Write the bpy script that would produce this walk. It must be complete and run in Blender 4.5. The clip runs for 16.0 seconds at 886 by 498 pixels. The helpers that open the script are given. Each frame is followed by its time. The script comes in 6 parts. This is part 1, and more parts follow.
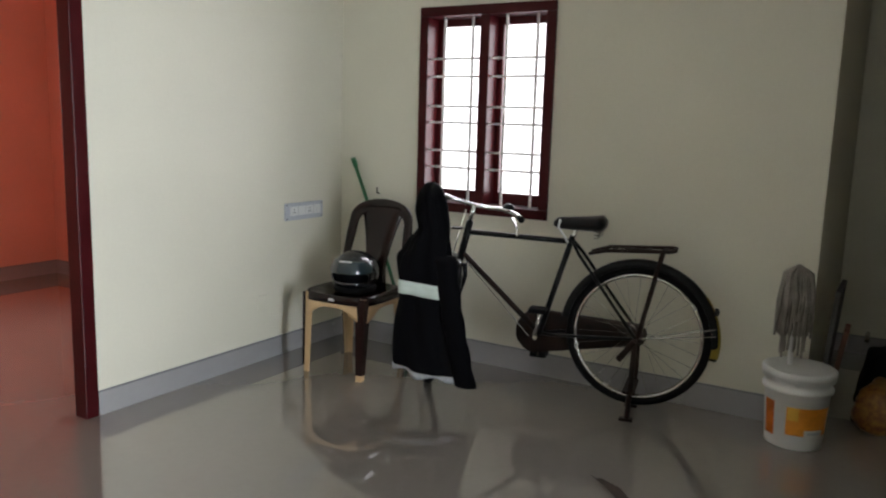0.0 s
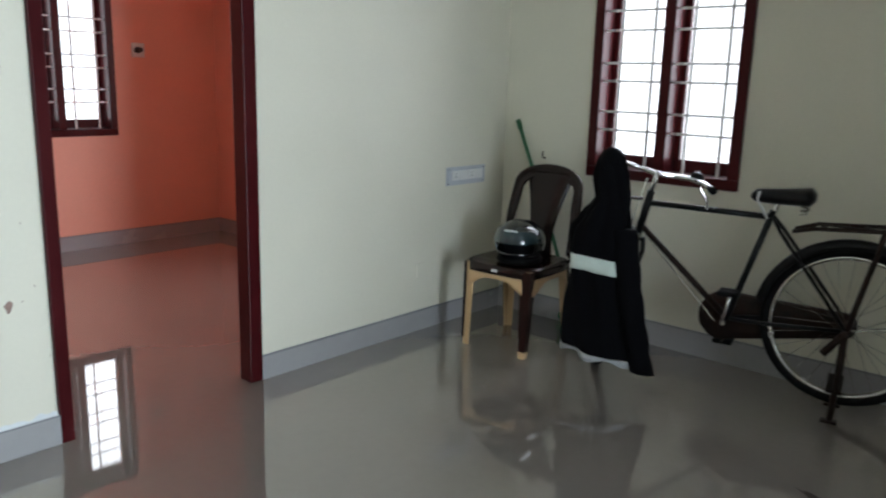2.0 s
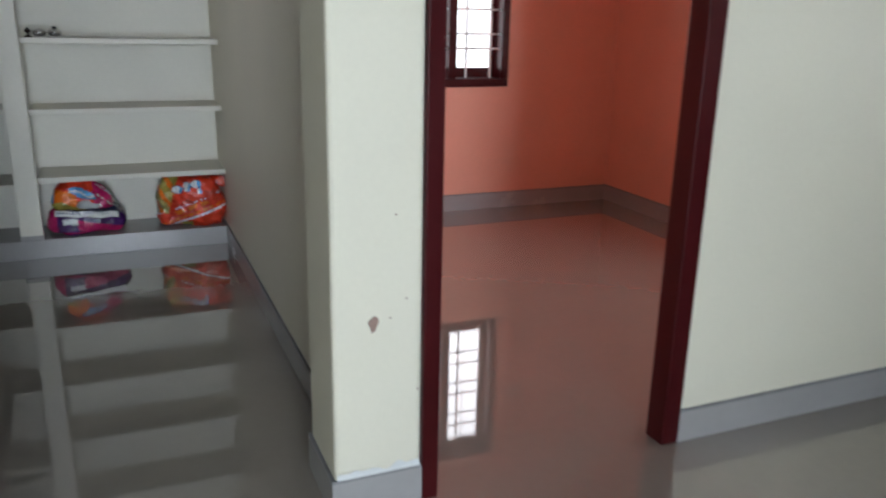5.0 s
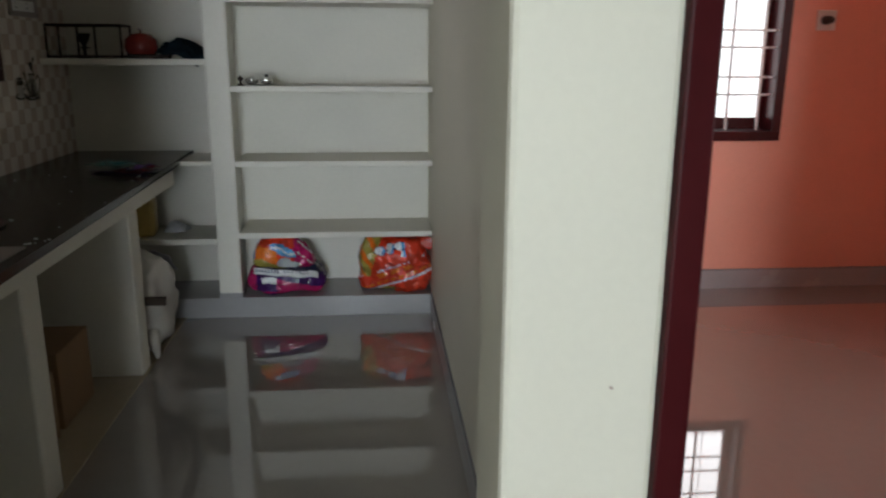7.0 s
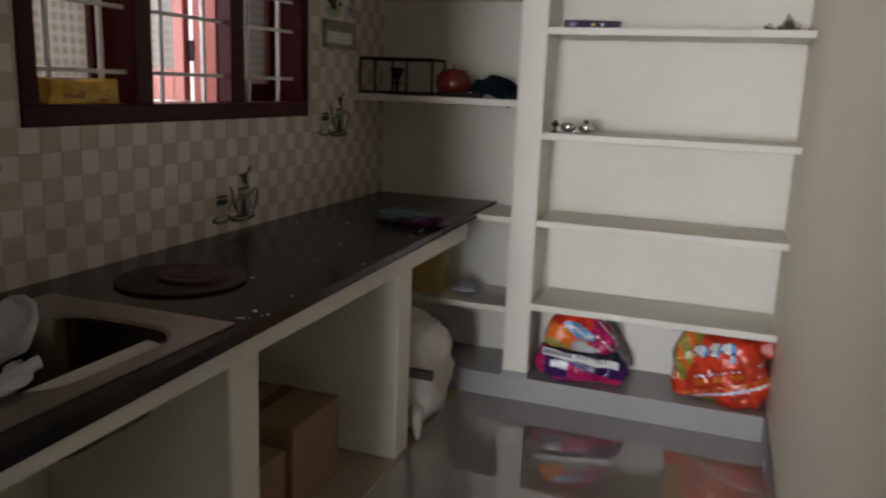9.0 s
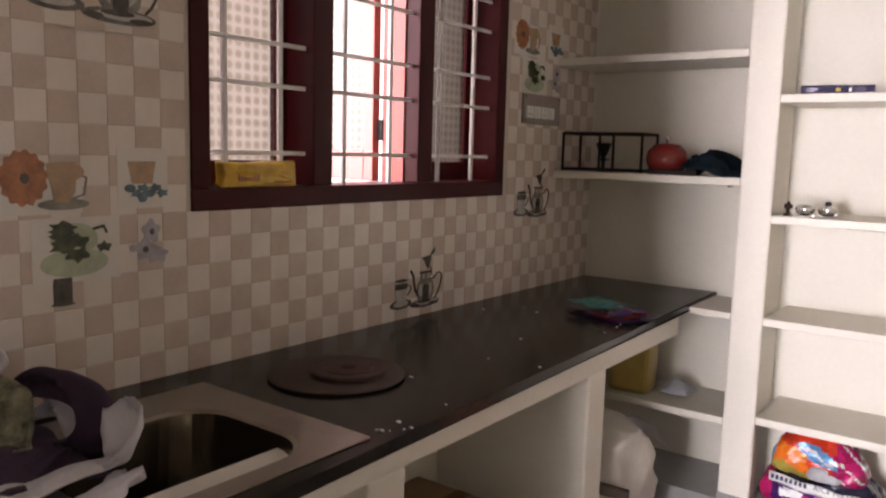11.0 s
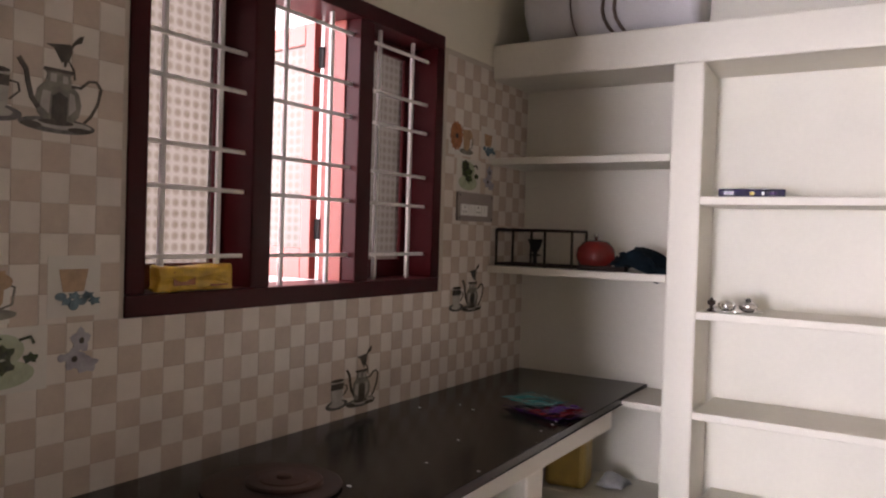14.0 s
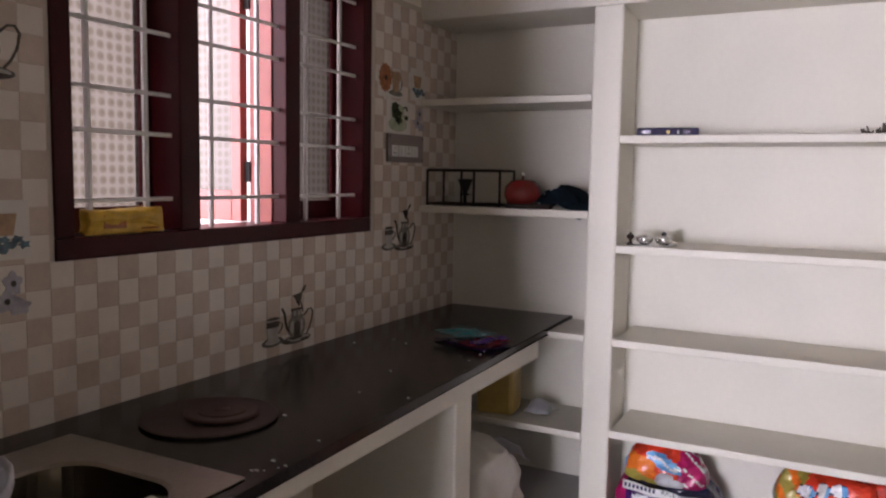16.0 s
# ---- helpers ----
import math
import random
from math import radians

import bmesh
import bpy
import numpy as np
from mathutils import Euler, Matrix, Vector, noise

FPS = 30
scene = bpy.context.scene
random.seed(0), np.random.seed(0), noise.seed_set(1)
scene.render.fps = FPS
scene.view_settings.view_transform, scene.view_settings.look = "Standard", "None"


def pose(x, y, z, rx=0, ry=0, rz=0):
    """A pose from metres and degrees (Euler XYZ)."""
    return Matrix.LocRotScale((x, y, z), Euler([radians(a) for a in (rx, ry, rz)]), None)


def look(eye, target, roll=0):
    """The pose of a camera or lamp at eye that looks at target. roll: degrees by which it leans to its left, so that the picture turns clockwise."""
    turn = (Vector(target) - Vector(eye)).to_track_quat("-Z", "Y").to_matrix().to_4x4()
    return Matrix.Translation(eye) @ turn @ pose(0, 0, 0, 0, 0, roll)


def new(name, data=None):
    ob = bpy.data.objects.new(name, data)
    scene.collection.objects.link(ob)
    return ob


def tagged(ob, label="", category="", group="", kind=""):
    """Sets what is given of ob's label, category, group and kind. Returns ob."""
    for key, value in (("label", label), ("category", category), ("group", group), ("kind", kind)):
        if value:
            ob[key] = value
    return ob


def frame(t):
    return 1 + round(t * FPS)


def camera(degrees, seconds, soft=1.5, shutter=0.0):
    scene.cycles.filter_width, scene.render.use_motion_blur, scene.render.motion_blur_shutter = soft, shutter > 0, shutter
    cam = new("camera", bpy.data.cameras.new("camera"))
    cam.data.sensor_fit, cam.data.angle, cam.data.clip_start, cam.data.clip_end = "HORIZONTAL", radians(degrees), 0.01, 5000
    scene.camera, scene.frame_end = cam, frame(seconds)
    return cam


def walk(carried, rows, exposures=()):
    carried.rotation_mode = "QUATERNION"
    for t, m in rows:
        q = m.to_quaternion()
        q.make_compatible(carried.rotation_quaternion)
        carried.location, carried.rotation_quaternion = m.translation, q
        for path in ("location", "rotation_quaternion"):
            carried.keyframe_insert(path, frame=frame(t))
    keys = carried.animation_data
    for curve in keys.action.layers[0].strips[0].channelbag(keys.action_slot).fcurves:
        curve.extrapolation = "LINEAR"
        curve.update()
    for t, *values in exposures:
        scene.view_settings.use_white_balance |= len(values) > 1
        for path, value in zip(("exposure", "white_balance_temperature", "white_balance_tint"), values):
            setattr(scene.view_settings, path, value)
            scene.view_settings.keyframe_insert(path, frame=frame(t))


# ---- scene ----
cam = camera(59.4, 16.0, soft=2.1, shutter=0.5)
PATH = [
    (0, (-0.982, -3.132, 1.391), (0.711, -2.116, 1.072), 1.7),
    (0.5, (-0.972, -3.106, 1.379), (0.685, -2.036, 1.045), 1.8),
    (1, (-0.942, -3.042, 1.368), (0.67, -1.912, 1.016), 2.0),
    (1.5, (-0.896, -2.966, 1.366), (0.651, -1.758, 0.984), 1.8),
    (2, (-0.854, -2.842, 1.375), (0.62, -1.558, 0.951), 1.6),
    (2.5, (-0.802, -2.687, 1.36), (0.586, -1.323, 0.898), 1.6),
    (3, (-0.727, -2.522, 1.354), (0.554, -1.07, 0.853), 1.2),
    (3.5, (-0.64, -2.393, 1.361), (0.505, -0.842, 0.829), 0.6),
    (4, (-0.588, -2.206, 1.35), (0.437, -0.582, 0.792), 0.6),
    (4.5, (-0.532, -2.022, 1.354), (0.367, -0.331, 0.778), 0.8),
    (5, (-0.459, -1.817, 1.333), (0.284, -0.05, 0.764), 1.2),
    (7.5, (-0.154, -0.961, 1.367), (-0.158, 0.987, 0.911), 1.1),
    (8, (-0.135, -0.805, 1.37), (-0.347, 1.141, 0.958), 2.4),
    (8.5, (-0.116, -0.55, 1.357), (-0.566, 1.357, 0.957), 2.3),
    (9, (-0.167, -0.352, 1.368), (-0.825, 1.491, 0.958), 2.2),
    (9.5, (-0.168, -0.234, 1.382), (-1.082, 1.495, 0.965), 2.0),
    (10, (-0.133, -0.121, 1.391), (-1.277, 1.472, 1.0), 1.6),
    (12.5, (-0.248, -0.017, 1.393), (-1.412, 1.609, 1.336), 1.9),
    (13, (-0.221, -0.034, 1.427), (-1.352, 1.615, 1.39), 2.0),
    (13.5, (-0.21, -0.056, 1.452), (-1.296, 1.623, 1.417), 2.0),
    (14, (-0.179, -0.066, 1.455), (-1.237, 1.63, 1.414), 1.8),
    (14.5, (-0.143, -0.097, 1.464), (-1.161, 1.623, 1.399), 1.6),
    (15, (-0.122, -0.114, 1.464), (-1.104, 1.627, 1.37), 1.4),
    (15.5, (-0.106, -0.12, 1.46), (-1.057, 1.635, 1.324), 1.2),
    (16, (-0.1, -0.124, 1.449), (-1.02, 1.642, 1.264), 1.0),
]
EXPOSURES = [(0, 0.12, 6350, 15), (1.5, 0.0, 6000, 11), (3.0, -0.12, 5850, 8), (5.0, -0.1, 6050, 12), (7.5, -0.25, 6300, 11), (8.5, -0.1, 6350, 14), (9.0, 0.35, 6700, 18), (9.5, 0.9, 6900, 23), (10, 1.4, 7000, 27), (12.5, 1.5, 7200, 34), (14.5, 1.05, 6800, 32), (16, 0.9, 6600, 33)]
walk(cam, [(t, look(eye, target, roll)) for t, eye, target, roll in PATH], EXPOSURES)

# ---- world and light ----
world = bpy.data.worlds.new("world")
scene.world = world
world.use_nodes = True
wn = world.node_tree
sky = wn.nodes.new("ShaderNodeTexSky")
sky.sky_type, sky.sun_disc = "NISHITA", False
sky.sun_elevation, sky.sun_rotation = radians(55), radians(200)
wn.links.new(sky.outputs[0], wn.nodes["Background"].inputs[0])
wn.nodes["Background"].inputs[1].default_value = 0.12
sun = new("sun", bpy.data.lights.new("sun", "SUN"))
sun.data.energy, sun.data.angle, sun.data.color = 0.8, radians(12), (1, 0.96, 0.9)
sun.rotation_euler = (radians(35), 0, radians(-20))


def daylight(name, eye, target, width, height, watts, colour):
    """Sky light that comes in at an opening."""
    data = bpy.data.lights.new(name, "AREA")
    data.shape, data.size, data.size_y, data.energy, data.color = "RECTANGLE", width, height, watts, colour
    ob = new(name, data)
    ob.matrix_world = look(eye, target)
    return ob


# lamp outside an unseen, added doorway; it brightens the door wall and pillar
daylight("daylight_added_doorway", (-0.55, -6.3, 1.2), (-0.55, 0, 1.2), 1.6, 2.2, 410, (0.86, 0.95, 1.0))
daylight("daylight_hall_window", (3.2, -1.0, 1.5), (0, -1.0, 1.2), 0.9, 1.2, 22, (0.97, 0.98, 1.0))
daylight("daylight_bedroom_window", (1.69, 3.5, 1.5), (1.69, 0, 1.2), 0.9, 1.2, 8, (1, 0.98, 0.95))
# added lamp at an unseen side opening, to brighten the bedroom's north wall
daylight("daylight_added_bedroom_side", (3.5, 1.1, 1.5), (0, 1.2, 1.3), 1.0, 1.2, 44, (1, 0.97, 0.94))

daylight("daylight_kitchen_window", (-2.62, 1.78, 1.85), (0, 1.78, 1.3), 1.7, 1.3, 30, (1, 0.96, 0.97))

# bright haze seen outside the windows
def haze(name, colour, strength):
    m = bpy.data.materials.new(name)
    m.use_nodes = True
    m.node_tree.nodes.remove(m.node_tree.nodes["Principled BSDF"])
    em = m.node_tree.nodes.new("ShaderNodeEmission")
    em.inputs[0].default_value, em.inputs[1].default_value = (*colour, 1), strength
    m.node_tree.links.new(em.outputs[0], m.node_tree.nodes["Material Output"].inputs[0])
    return m


glow = haze("bright_haze", (1, 0.99, 0.98), 2.2)
porch_glow = haze("porch_haze", (1, 0.96, 0.94), 1.15)


# ---- materials ----
def nodes_of(name):
    m = bpy.data.materials.new(name)
    m.use_nodes = True
    return m, m.node_tree, m.node_tree.nodes["Principled BSDF"]


def paint(name, colour, rough=0.6, metal=0.0, grain=40.0, stain=3.0, vary=0.12, bump=0.1, dark=None, spec=0.5, per_piece=0.0, coat=0.0):
    """A surface with fine grain, broad stains and a little relief, in metres."""
    m, t, b = nodes_of(name)
    n, l = t.nodes, t.links
    co = n.new("ShaderNodeTexCoord")
    fine = n.new("ShaderNodeTexNoise")
    fine.inputs["Scale"].default_value, fine.inputs["Detail"].default_value = grain, 6
    broad = n.new("ShaderNodeTexNoise")
    broad.inputs["Scale"].default_value, broad.inputs["Detail"].default_value = stain, 4
    geo = n.new("ShaderNodeNewGeometry")
    for tex in (fine, broad):
        l.new(geo.outputs["Position"], tex.inputs["Vector"])
    mixed = n.new("ShaderNodeMath")
    mixed.operation = "MULTIPLY_ADD"
    l.new(fine.outputs["Fac"], mixed.inputs[0])
    mixed.inputs[1].default_value = 0.4
    l.new(broad.outputs["Fac"], mixed.inputs[2])
    ramp = n.new("ShaderNodeValToRGB")
    ramp.color_ramp.elements[0].position, ramp.color_ramp.elements[1].position = 0.4, 1.0
    d = dark or tuple(c * (1 - 2 * vary) for c in colour)
    ramp.color_ramp.elements[0].color = (*d, 1)
    ramp.color_ramp.elements[1].color = (*[min(1, c * (1 + 0.4 * vary)) for c in colour], 1)
    l.new(mixed.outputs[0], ramp.inputs[0])
    last = ramp.outputs[0]
    if per_piece:
        info = n.new("ShaderNodeObjectInfo")
        isl = n.new("ShaderNodeMath")
        isl.operation = "ADD"
        l.new(info.outputs["Random"], isl.inputs[0])
        l.new(geo.outputs["Random Per Island"], isl.inputs[1])
        val = n.new("ShaderNodeMapRange")
        val.inputs["To Min"].default_value, val.inputs["To Max"].default_value = 1 - per_piece, 1 + per_piece
        val.inputs["From Max"].default_value = 2
        l.new(isl.outputs[0], val.inputs["Value"])
        hsv = n.new("ShaderNodeHueSaturation")
        l.new(val.outputs[0], hsv.inputs["Value"])
        l.new(last, hsv.inputs["Color"])
        last = hsv.outputs[0]
    l.new(last, b.inputs["Base Color"])
    rr = n.new("ShaderNodeMapRange")
    rr.inputs["To Min"].default_value, rr.inputs["To Max"].default_value = rough * 0.8, min(1, rough * 1.25)
    l.new(broad.outputs["Fac"], rr.inputs["Value"])
    l.new(rr.outputs[0], b.inputs["Roughness"])
    b.inputs["Metallic"].default_value = metal
    b.inputs["Specular IOR Level"].default_value = spec
    b.inputs["Coat Weight"].default_value = coat
    if bump:
        bm_ = n.new("ShaderNodeBump")
        bm_.inputs["Strength"].default_value, bm_.inputs["Distance"].default_value = bump, 0.004
        l.new(mixed.outputs[0], bm_.inputs["Height"])
        l.new(bm_.outputs[0], b.inputs["Normal"])
    return m


CREAM = paint("cream_wall_paint", (0.70, 0.668, 0.55), 0.55, grain=60, stain=1.5, vary=0.04, bump=0.15)
ORANGE = paint("orange_wall_paint", (0.78, 0.36, 0.26), 0.5, grain=60, stain=1.5, vary=0.05, bump=0.12)
SHELF_WHITE = paint("cream_shelf_paint", (0.73, 0.70, 0.62), 0.55, grain=50, stain=2.5, vary=0.05, bump=0.15)
CEILING = paint("white_ceiling_paint", (0.82, 0.82, 0.8), 0.7, grain=50, stain=2, vary=0.03)
FLOOR = paint("polished_floor_tile", (0.235, 0.21, 0.185), 0.03, grain=25, stain=1.2, vary=0.05, bump=0.0, coat=1.0, spec=1.0)
SKIRT = paint("grey_skirting_tile", (0.34, 0.33, 0.33), 0.25, grain=30, stain=3, vary=0.06, bump=0.03)
GROUT = paint("dark_skirting_joint", (0.22, 0.22, 0.23), 0.8, vary=0.15)
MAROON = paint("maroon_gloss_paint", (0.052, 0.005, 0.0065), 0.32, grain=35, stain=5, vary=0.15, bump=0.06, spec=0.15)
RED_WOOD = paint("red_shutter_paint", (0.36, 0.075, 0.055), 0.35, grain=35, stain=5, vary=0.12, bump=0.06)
GRILLE = paint("white_grille_paint", (0.75, 0.74, 0.72), 0.35, grain=60, stain=9, vary=0.1, bump=0.05)
OUTSIDE = paint("outside_ground", (0.4, 0.38, 0.34), 0.9, grain=6, stain=0.4, vary=0.2)
GRANITE = paint("black_granite", (0.022, 0.018, 0.013), 0.17, grain=260, stain=6, vary=0.35, bump=0.01, spec=0.16)


# ---- building blocks ----
def box(bm, x0, x1, y0, y1, z0, z1, bevel=0.0):
    made = bmesh.ops.create_cube(bm, size=1, matrix=Matrix.Translation(((x0 + x1) / 2, (y0 + y1) / 2, (z0 + z1) / 2)) @ Matrix.Diagonal((abs(x1 - x0), abs(y1 - y0), abs(z1 - z0), 1)))
    if bevel:
        edges = list({e for v in made["verts"] for e in v.link_edges})
        bmesh.ops.bevel(bm, geom=edges, offset=bevel, segments=2, profile=0.5, affect="EDGES")
    return bm


def boxed(*a):
    return box(bmesh.new(), *a)


def finish(name, bm, material, parent=None, smooth=False):
    me = bpy.data.meshes.new(name)
    bmesh.ops.recalc_face_normals(bm, faces=bm.faces)
    bm.to_mesh(me)
    bm.free()
    me.materials.append(material)
    if smooth:
        me.shade_smooth()
    ob = new(name, me)
    if parent:
        ob.parent = parent
    return ob


def part(name, bm, material, parent, label="", smooth=False):
    ob = finish(name, bm, material, parent, smooth)
    if label:
        tagged(ob, label)
    return ob


def thing(name, label, category, at=(0, 0, 0), turn=0.0, group="", kind=""):
    ob = new(name)
    ob.matrix_world = pose(*at, 0, 0, turn)
    ob.empty_display_size = 0.1
    return tagged(ob, label, category, group, kind)


def structure(name, bm, material, label, category="wall"):
    return tagged(finish(name, bm, material), label, category, kind="structure")


def rod(bm, a, b, r, sides=10):
    """A round bar from a to b."""
    a, b = Vector(a), Vector(b)
    d = b - a
    m = Matrix.Translation((a + b) / 2) @ d.to_track_quat("Z", "Y").to_matrix().to_4x4()
    bmesh.ops.create_cone(bm, cap_ends=True, segments=sides, radius1=r, radius2=r, depth=d.length, matrix=m)
    return bm


def tube(bm, points, radii, sides=10, closed=False):
    """A smooth tube along points; radii is one radius or one a point."""
    pts = [Vector(p) for p in points]
    n = len(pts)
    if not hasattr(radii, "__len__"):
        radii = [radii] * n
    rings, up = [], None
    for i, p in enumerate(pts):
        t = (pts[(i + 1) % n] - pts[i - 1]) if closed else (pts[min(i + 1, n - 1)] - pts[max(i - 1, 0)])
        t.normalize()
        if up is None:
            up = t.orthogonal().normalized()
        up = (up - t * up.dot(t)).normalized()
        side = t.cross(up)
        rings.append([bm.verts.new(p + (up * math.cos(2 * math.pi * k / sides) + side * math.sin(2 * math.pi * k / sides)) * radii[i]) for k in range(sides)])
    for i in range(n if closed else n - 1):
        a, b = rings[i], rings[(i + 1) % n]
        for k in range(sides):
            bm.faces.new((a[k], a[(k + 1) % sides], b[(k + 1) % sides], b[k]))
    if not closed:
        bm.faces.new(rings[0][::-1])
        bm.faces.new(rings[-1])
    return bm


def lathe(bm, profile, sides=24, at=(0, 0, 0)):
    """A turned shape from (radius, height) pairs."""
    rings = []
    for r, z in profile:
        rings.append([bm.verts.new((at[0] + r * math.cos(2 * math.pi * k / sides), at[1] + r * math.sin(2 * math.pi * k / sides), at[2] + z)) for k in range(sides)])
    for a, b in zip(rings, rings[1:]):
        for k in range(sides):
            bm.faces.new((a[k], a[(k + 1) % sides], b[(k + 1) % sides], b[k]))
    bm.faces.new(rings[0][::-1])
    bm.faces.new(rings[-1])
    return bm


# ---- plan ----
WEST, EAST, NORTH, SOUTH = -1.785, 2.95, 3.2, -5.0
PART_X = 0.1          # kitchen side of the wall between kitchen and bedroom
DOOR_L, DOOR_R = 0.25, 1.158
NICHE_Y = -2.80       # where the window wall ends
CEIL = 3.0


def wall_with_opening(name, fixed, t, along, lo, hi, holes, material, label, axis):
    """A wall slab along one axis with rectangular holes (a0, a1, z0, z1); fixed..fixed+t is its thickness."""
    bm = bmesh.new()
    cuts = sorted({lo, hi, *[h[0] for h in holes], *[h[1] for h in holes]})
    for a0, a1 in zip(cuts, cuts[1:]):
        spans = [(0.0, CEIL)]
        for h in holes:
            if h[0] <= a0 + 1e-6 and h[1] >= a1 - 1e-6:
                spans = [(0.0, h[2]), (h[3], CEIL)]
        for z0, z1 in spans:
            if z1 - z0 > 1e-4:
                if axis == "x":
                    box(bm, a0, a1, fixed, fixed + t, z0, z1)
                else:
                    box(bm, fixed, fixed + t, a0, a1, z0, z1)
    bmesh.ops.remove_doubles(bm, verts=bm.verts, dist=1e-5)
    seen = {}
    for f in list(bm.faces):
        key = tuple(round(c, 4) for c in f.calc_center_median())
        seen.setdefault(key, []).append(f)
    bmesh.ops.delete(bm, geom=[f for fs in seen.values() if len(fs) > 1 for f in fs], context="FACES_ONLY")
    return structure(name, bm, material, label)


HALL_WIN = (-1.43, -0.59, 0.885, 2.045)
BED_WIN = (1.27, 2.11, 0.885, 2.045)
KIT_WIN = (1.10, 2.46, 1.235, 2.20)

structure("floor", boxed(WEST - 0.2, 4.8, SOUTH - 0.2, NORTH + 0.2, -0.12, 0.0), FLOOR, "polished grey-beige vitrified tile floor, wet-looking shine", "floor")
structure("ceiling", boxed(WEST - 0.2, 4.8, SOUTH - 0.2, NORTH + 0.2, CEIL, CEIL + 0.12), CEILING, "plain white painted ceiling", "ceiling")
structure("ground", boxed(-60, 60, -60, 60, -0.4, -0.13), OUTSIDE, "bare earth ground outside the house", "ground")

# door wall between hall and bedroom, in two tones on its two faces
wall_with_opening("wall_door_hall_side", 0.0, 0.06, 0, DOOR_L, EAST, [(DOOR_L, DOOR_R, 0, 2.12)], CREAM, "cream painted hall wall with a bedroom doorway", "x")
wall_with_opening("wall_door_bedroom_side", 0.06, 0.06, 0, 0.28, 3.016, [(0.28, DOOR_R, 0, 2.12)], ORANGE, "orange painted bedroom wall beside the doorway", "x")
bm = boxed(0.0, DOOR_L, 0.0, 0.277, 0.0, CEIL, 0.012)
structure("wall_pillar", bm, CREAM, "cream painted pillar with softened corners beside the doorway", "pillar")
structure("wall_kitchen_east", boxed(PART_X, 0.19, 0.12, NORTH, 0, CEIL), CREAM, "cream painted kitchen side wall")
structure("wall_bedroom_west", boxed(0.19, 0.28, 0.12, NORTH, 0, CEIL), ORANGE, "orange painted bedroom side wall")
wall_with_opening("wall_bedroom_north", NORTH + 0.006, 0.2, 0, 0.28, 3.016, [BED_WIN], ORANGE, "orange painted bedroom wall with a barred window", "x")
# the opening here is added out of view for the side lamp
wall_with_opening("wall_bedroom_east", 3.016, 0.2, 0, 0.06, NORTH + 0.2, [(0.6, 1.6, 0.9, 2.05)], ORANGE, "orange painted bedroom side wall with an unseen window added for light", "y")
structure("wall_kitchen_north", boxed(WEST, 0.28, NORTH, NORTH + 0.2, 0, CEIL), SHELF_WHITE, "cream white wall behind the kitchen shelves")
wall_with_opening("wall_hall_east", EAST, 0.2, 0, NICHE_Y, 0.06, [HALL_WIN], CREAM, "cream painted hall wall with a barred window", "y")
structure("wall_niche_side", boxed(EAST + 0.2, 4.8, NICHE_Y, NICHE_Y + 0.15, 0, CEIL), CREAM, "cream painted return wall of a recess")
structure("wall_niche_back", boxed(4.6, 4.8, SOUTH, NICHE_Y, 0, CEIL), CREAM, "cream painted back wall of a dim recess")
# doorway placed out of view so that the south lamp reaches the hall
wall_with_opening("wall_south", SOUTH - 0.2, 0.2, 0, WEST, 4.8, [(-1.05, -0.05, 0, 2.1)], CREAM, "unseen cream painted wall with a doorway added to let light in", "x")
wall_with_opening("wall_west", WEST - 0.2, 0.2, 0, SOUTH - 0.2, NORTH + 0.2, [KIT_WIN], CREAM, "cream painted outer wall with the kitchen window", "y")


# plain unseen walls, added to shade kitchen and recess by closing the hall off
structure("wall_added_kitchen_front", boxed(WEST, -0.93, -0.12, 0.0, 0, CEIL, 0.004), CREAM, "unseen plain cream wall added to keep hall light off the left shelves")
structure("wall_added_lintel", boxed(-0.93, 0.0, -0.12, 0.0, 2.12, CEIL), CREAM, "unseen plain cream lintel added over the kitchen entrance")
# added out of view: cuts door light before it meets the east wall
structure("wall_added_passage", boxed(1.2, 1.32, SOUTH, -3.45, 0, CEIL), CREAM, "unseen plain cream wall added to keep door light off the east side")
# added out of view: narrows the recess so that it stays dark
structure("wall_added_recess", boxed(EAST, 4.6, -3.55, -3.40, 0, CEIL), CREAM, "unseen plain cream wall added to close and darken the recess")


def skirting(name, x0, x1, y0, y1, h=0.11, gap=True):
    ob = structure(name, boxed(x0, x1, y0, y1, 0.0, h, 0.0015), SKIRT, "grey tile skirting along the wall foot", "skirting")
    if gap:
        part("joint", boxed(x0 + 0.001, x1 - 0.001, y0 + 0.001, y1 - 0.001, h - 0.004, h + 0.007), GROUT, ob, "dark uneven cement joint")
    return ob


skirting("baseboard_door_wall", DOOR_R, EAST, -0.011, 0.0)
skirting("baseboard_pillar", -0.011, DOOR_L, -0.011, 0.0)
skirting("baseboard_pillar_side", -0.011, 0.0, 0.0, 0.277)
skirting("baseboard_kitchen", PART_X - 0.011, PART_X, 0.277, 2.857)
skirting("baseboard_hall_east", EAST - 0.011, EAST, NICHE_Y, -0.011, 0.125)
skirting("baseboard_bedroom_north", 0.28, 3.016, NORTH - 0.006, NORTH + 0.006)
skirting("baseboard_bedroom_east", 3.004, 3.016, 0.12, NORTH - 0.006)
skirting("baseboard_bedroom_door", DOOR_R, 3.004, 0.12, 0.132)
skirting("baseboard_niche", 4.589, 4.6, SOUTH, NICHE_Y)


# ---- bedroom door frame ----
door = thing("door_1", "maroon gloss painted wooden door frame, doorway open", "door frame", (0, 0, 0), kind="structure")
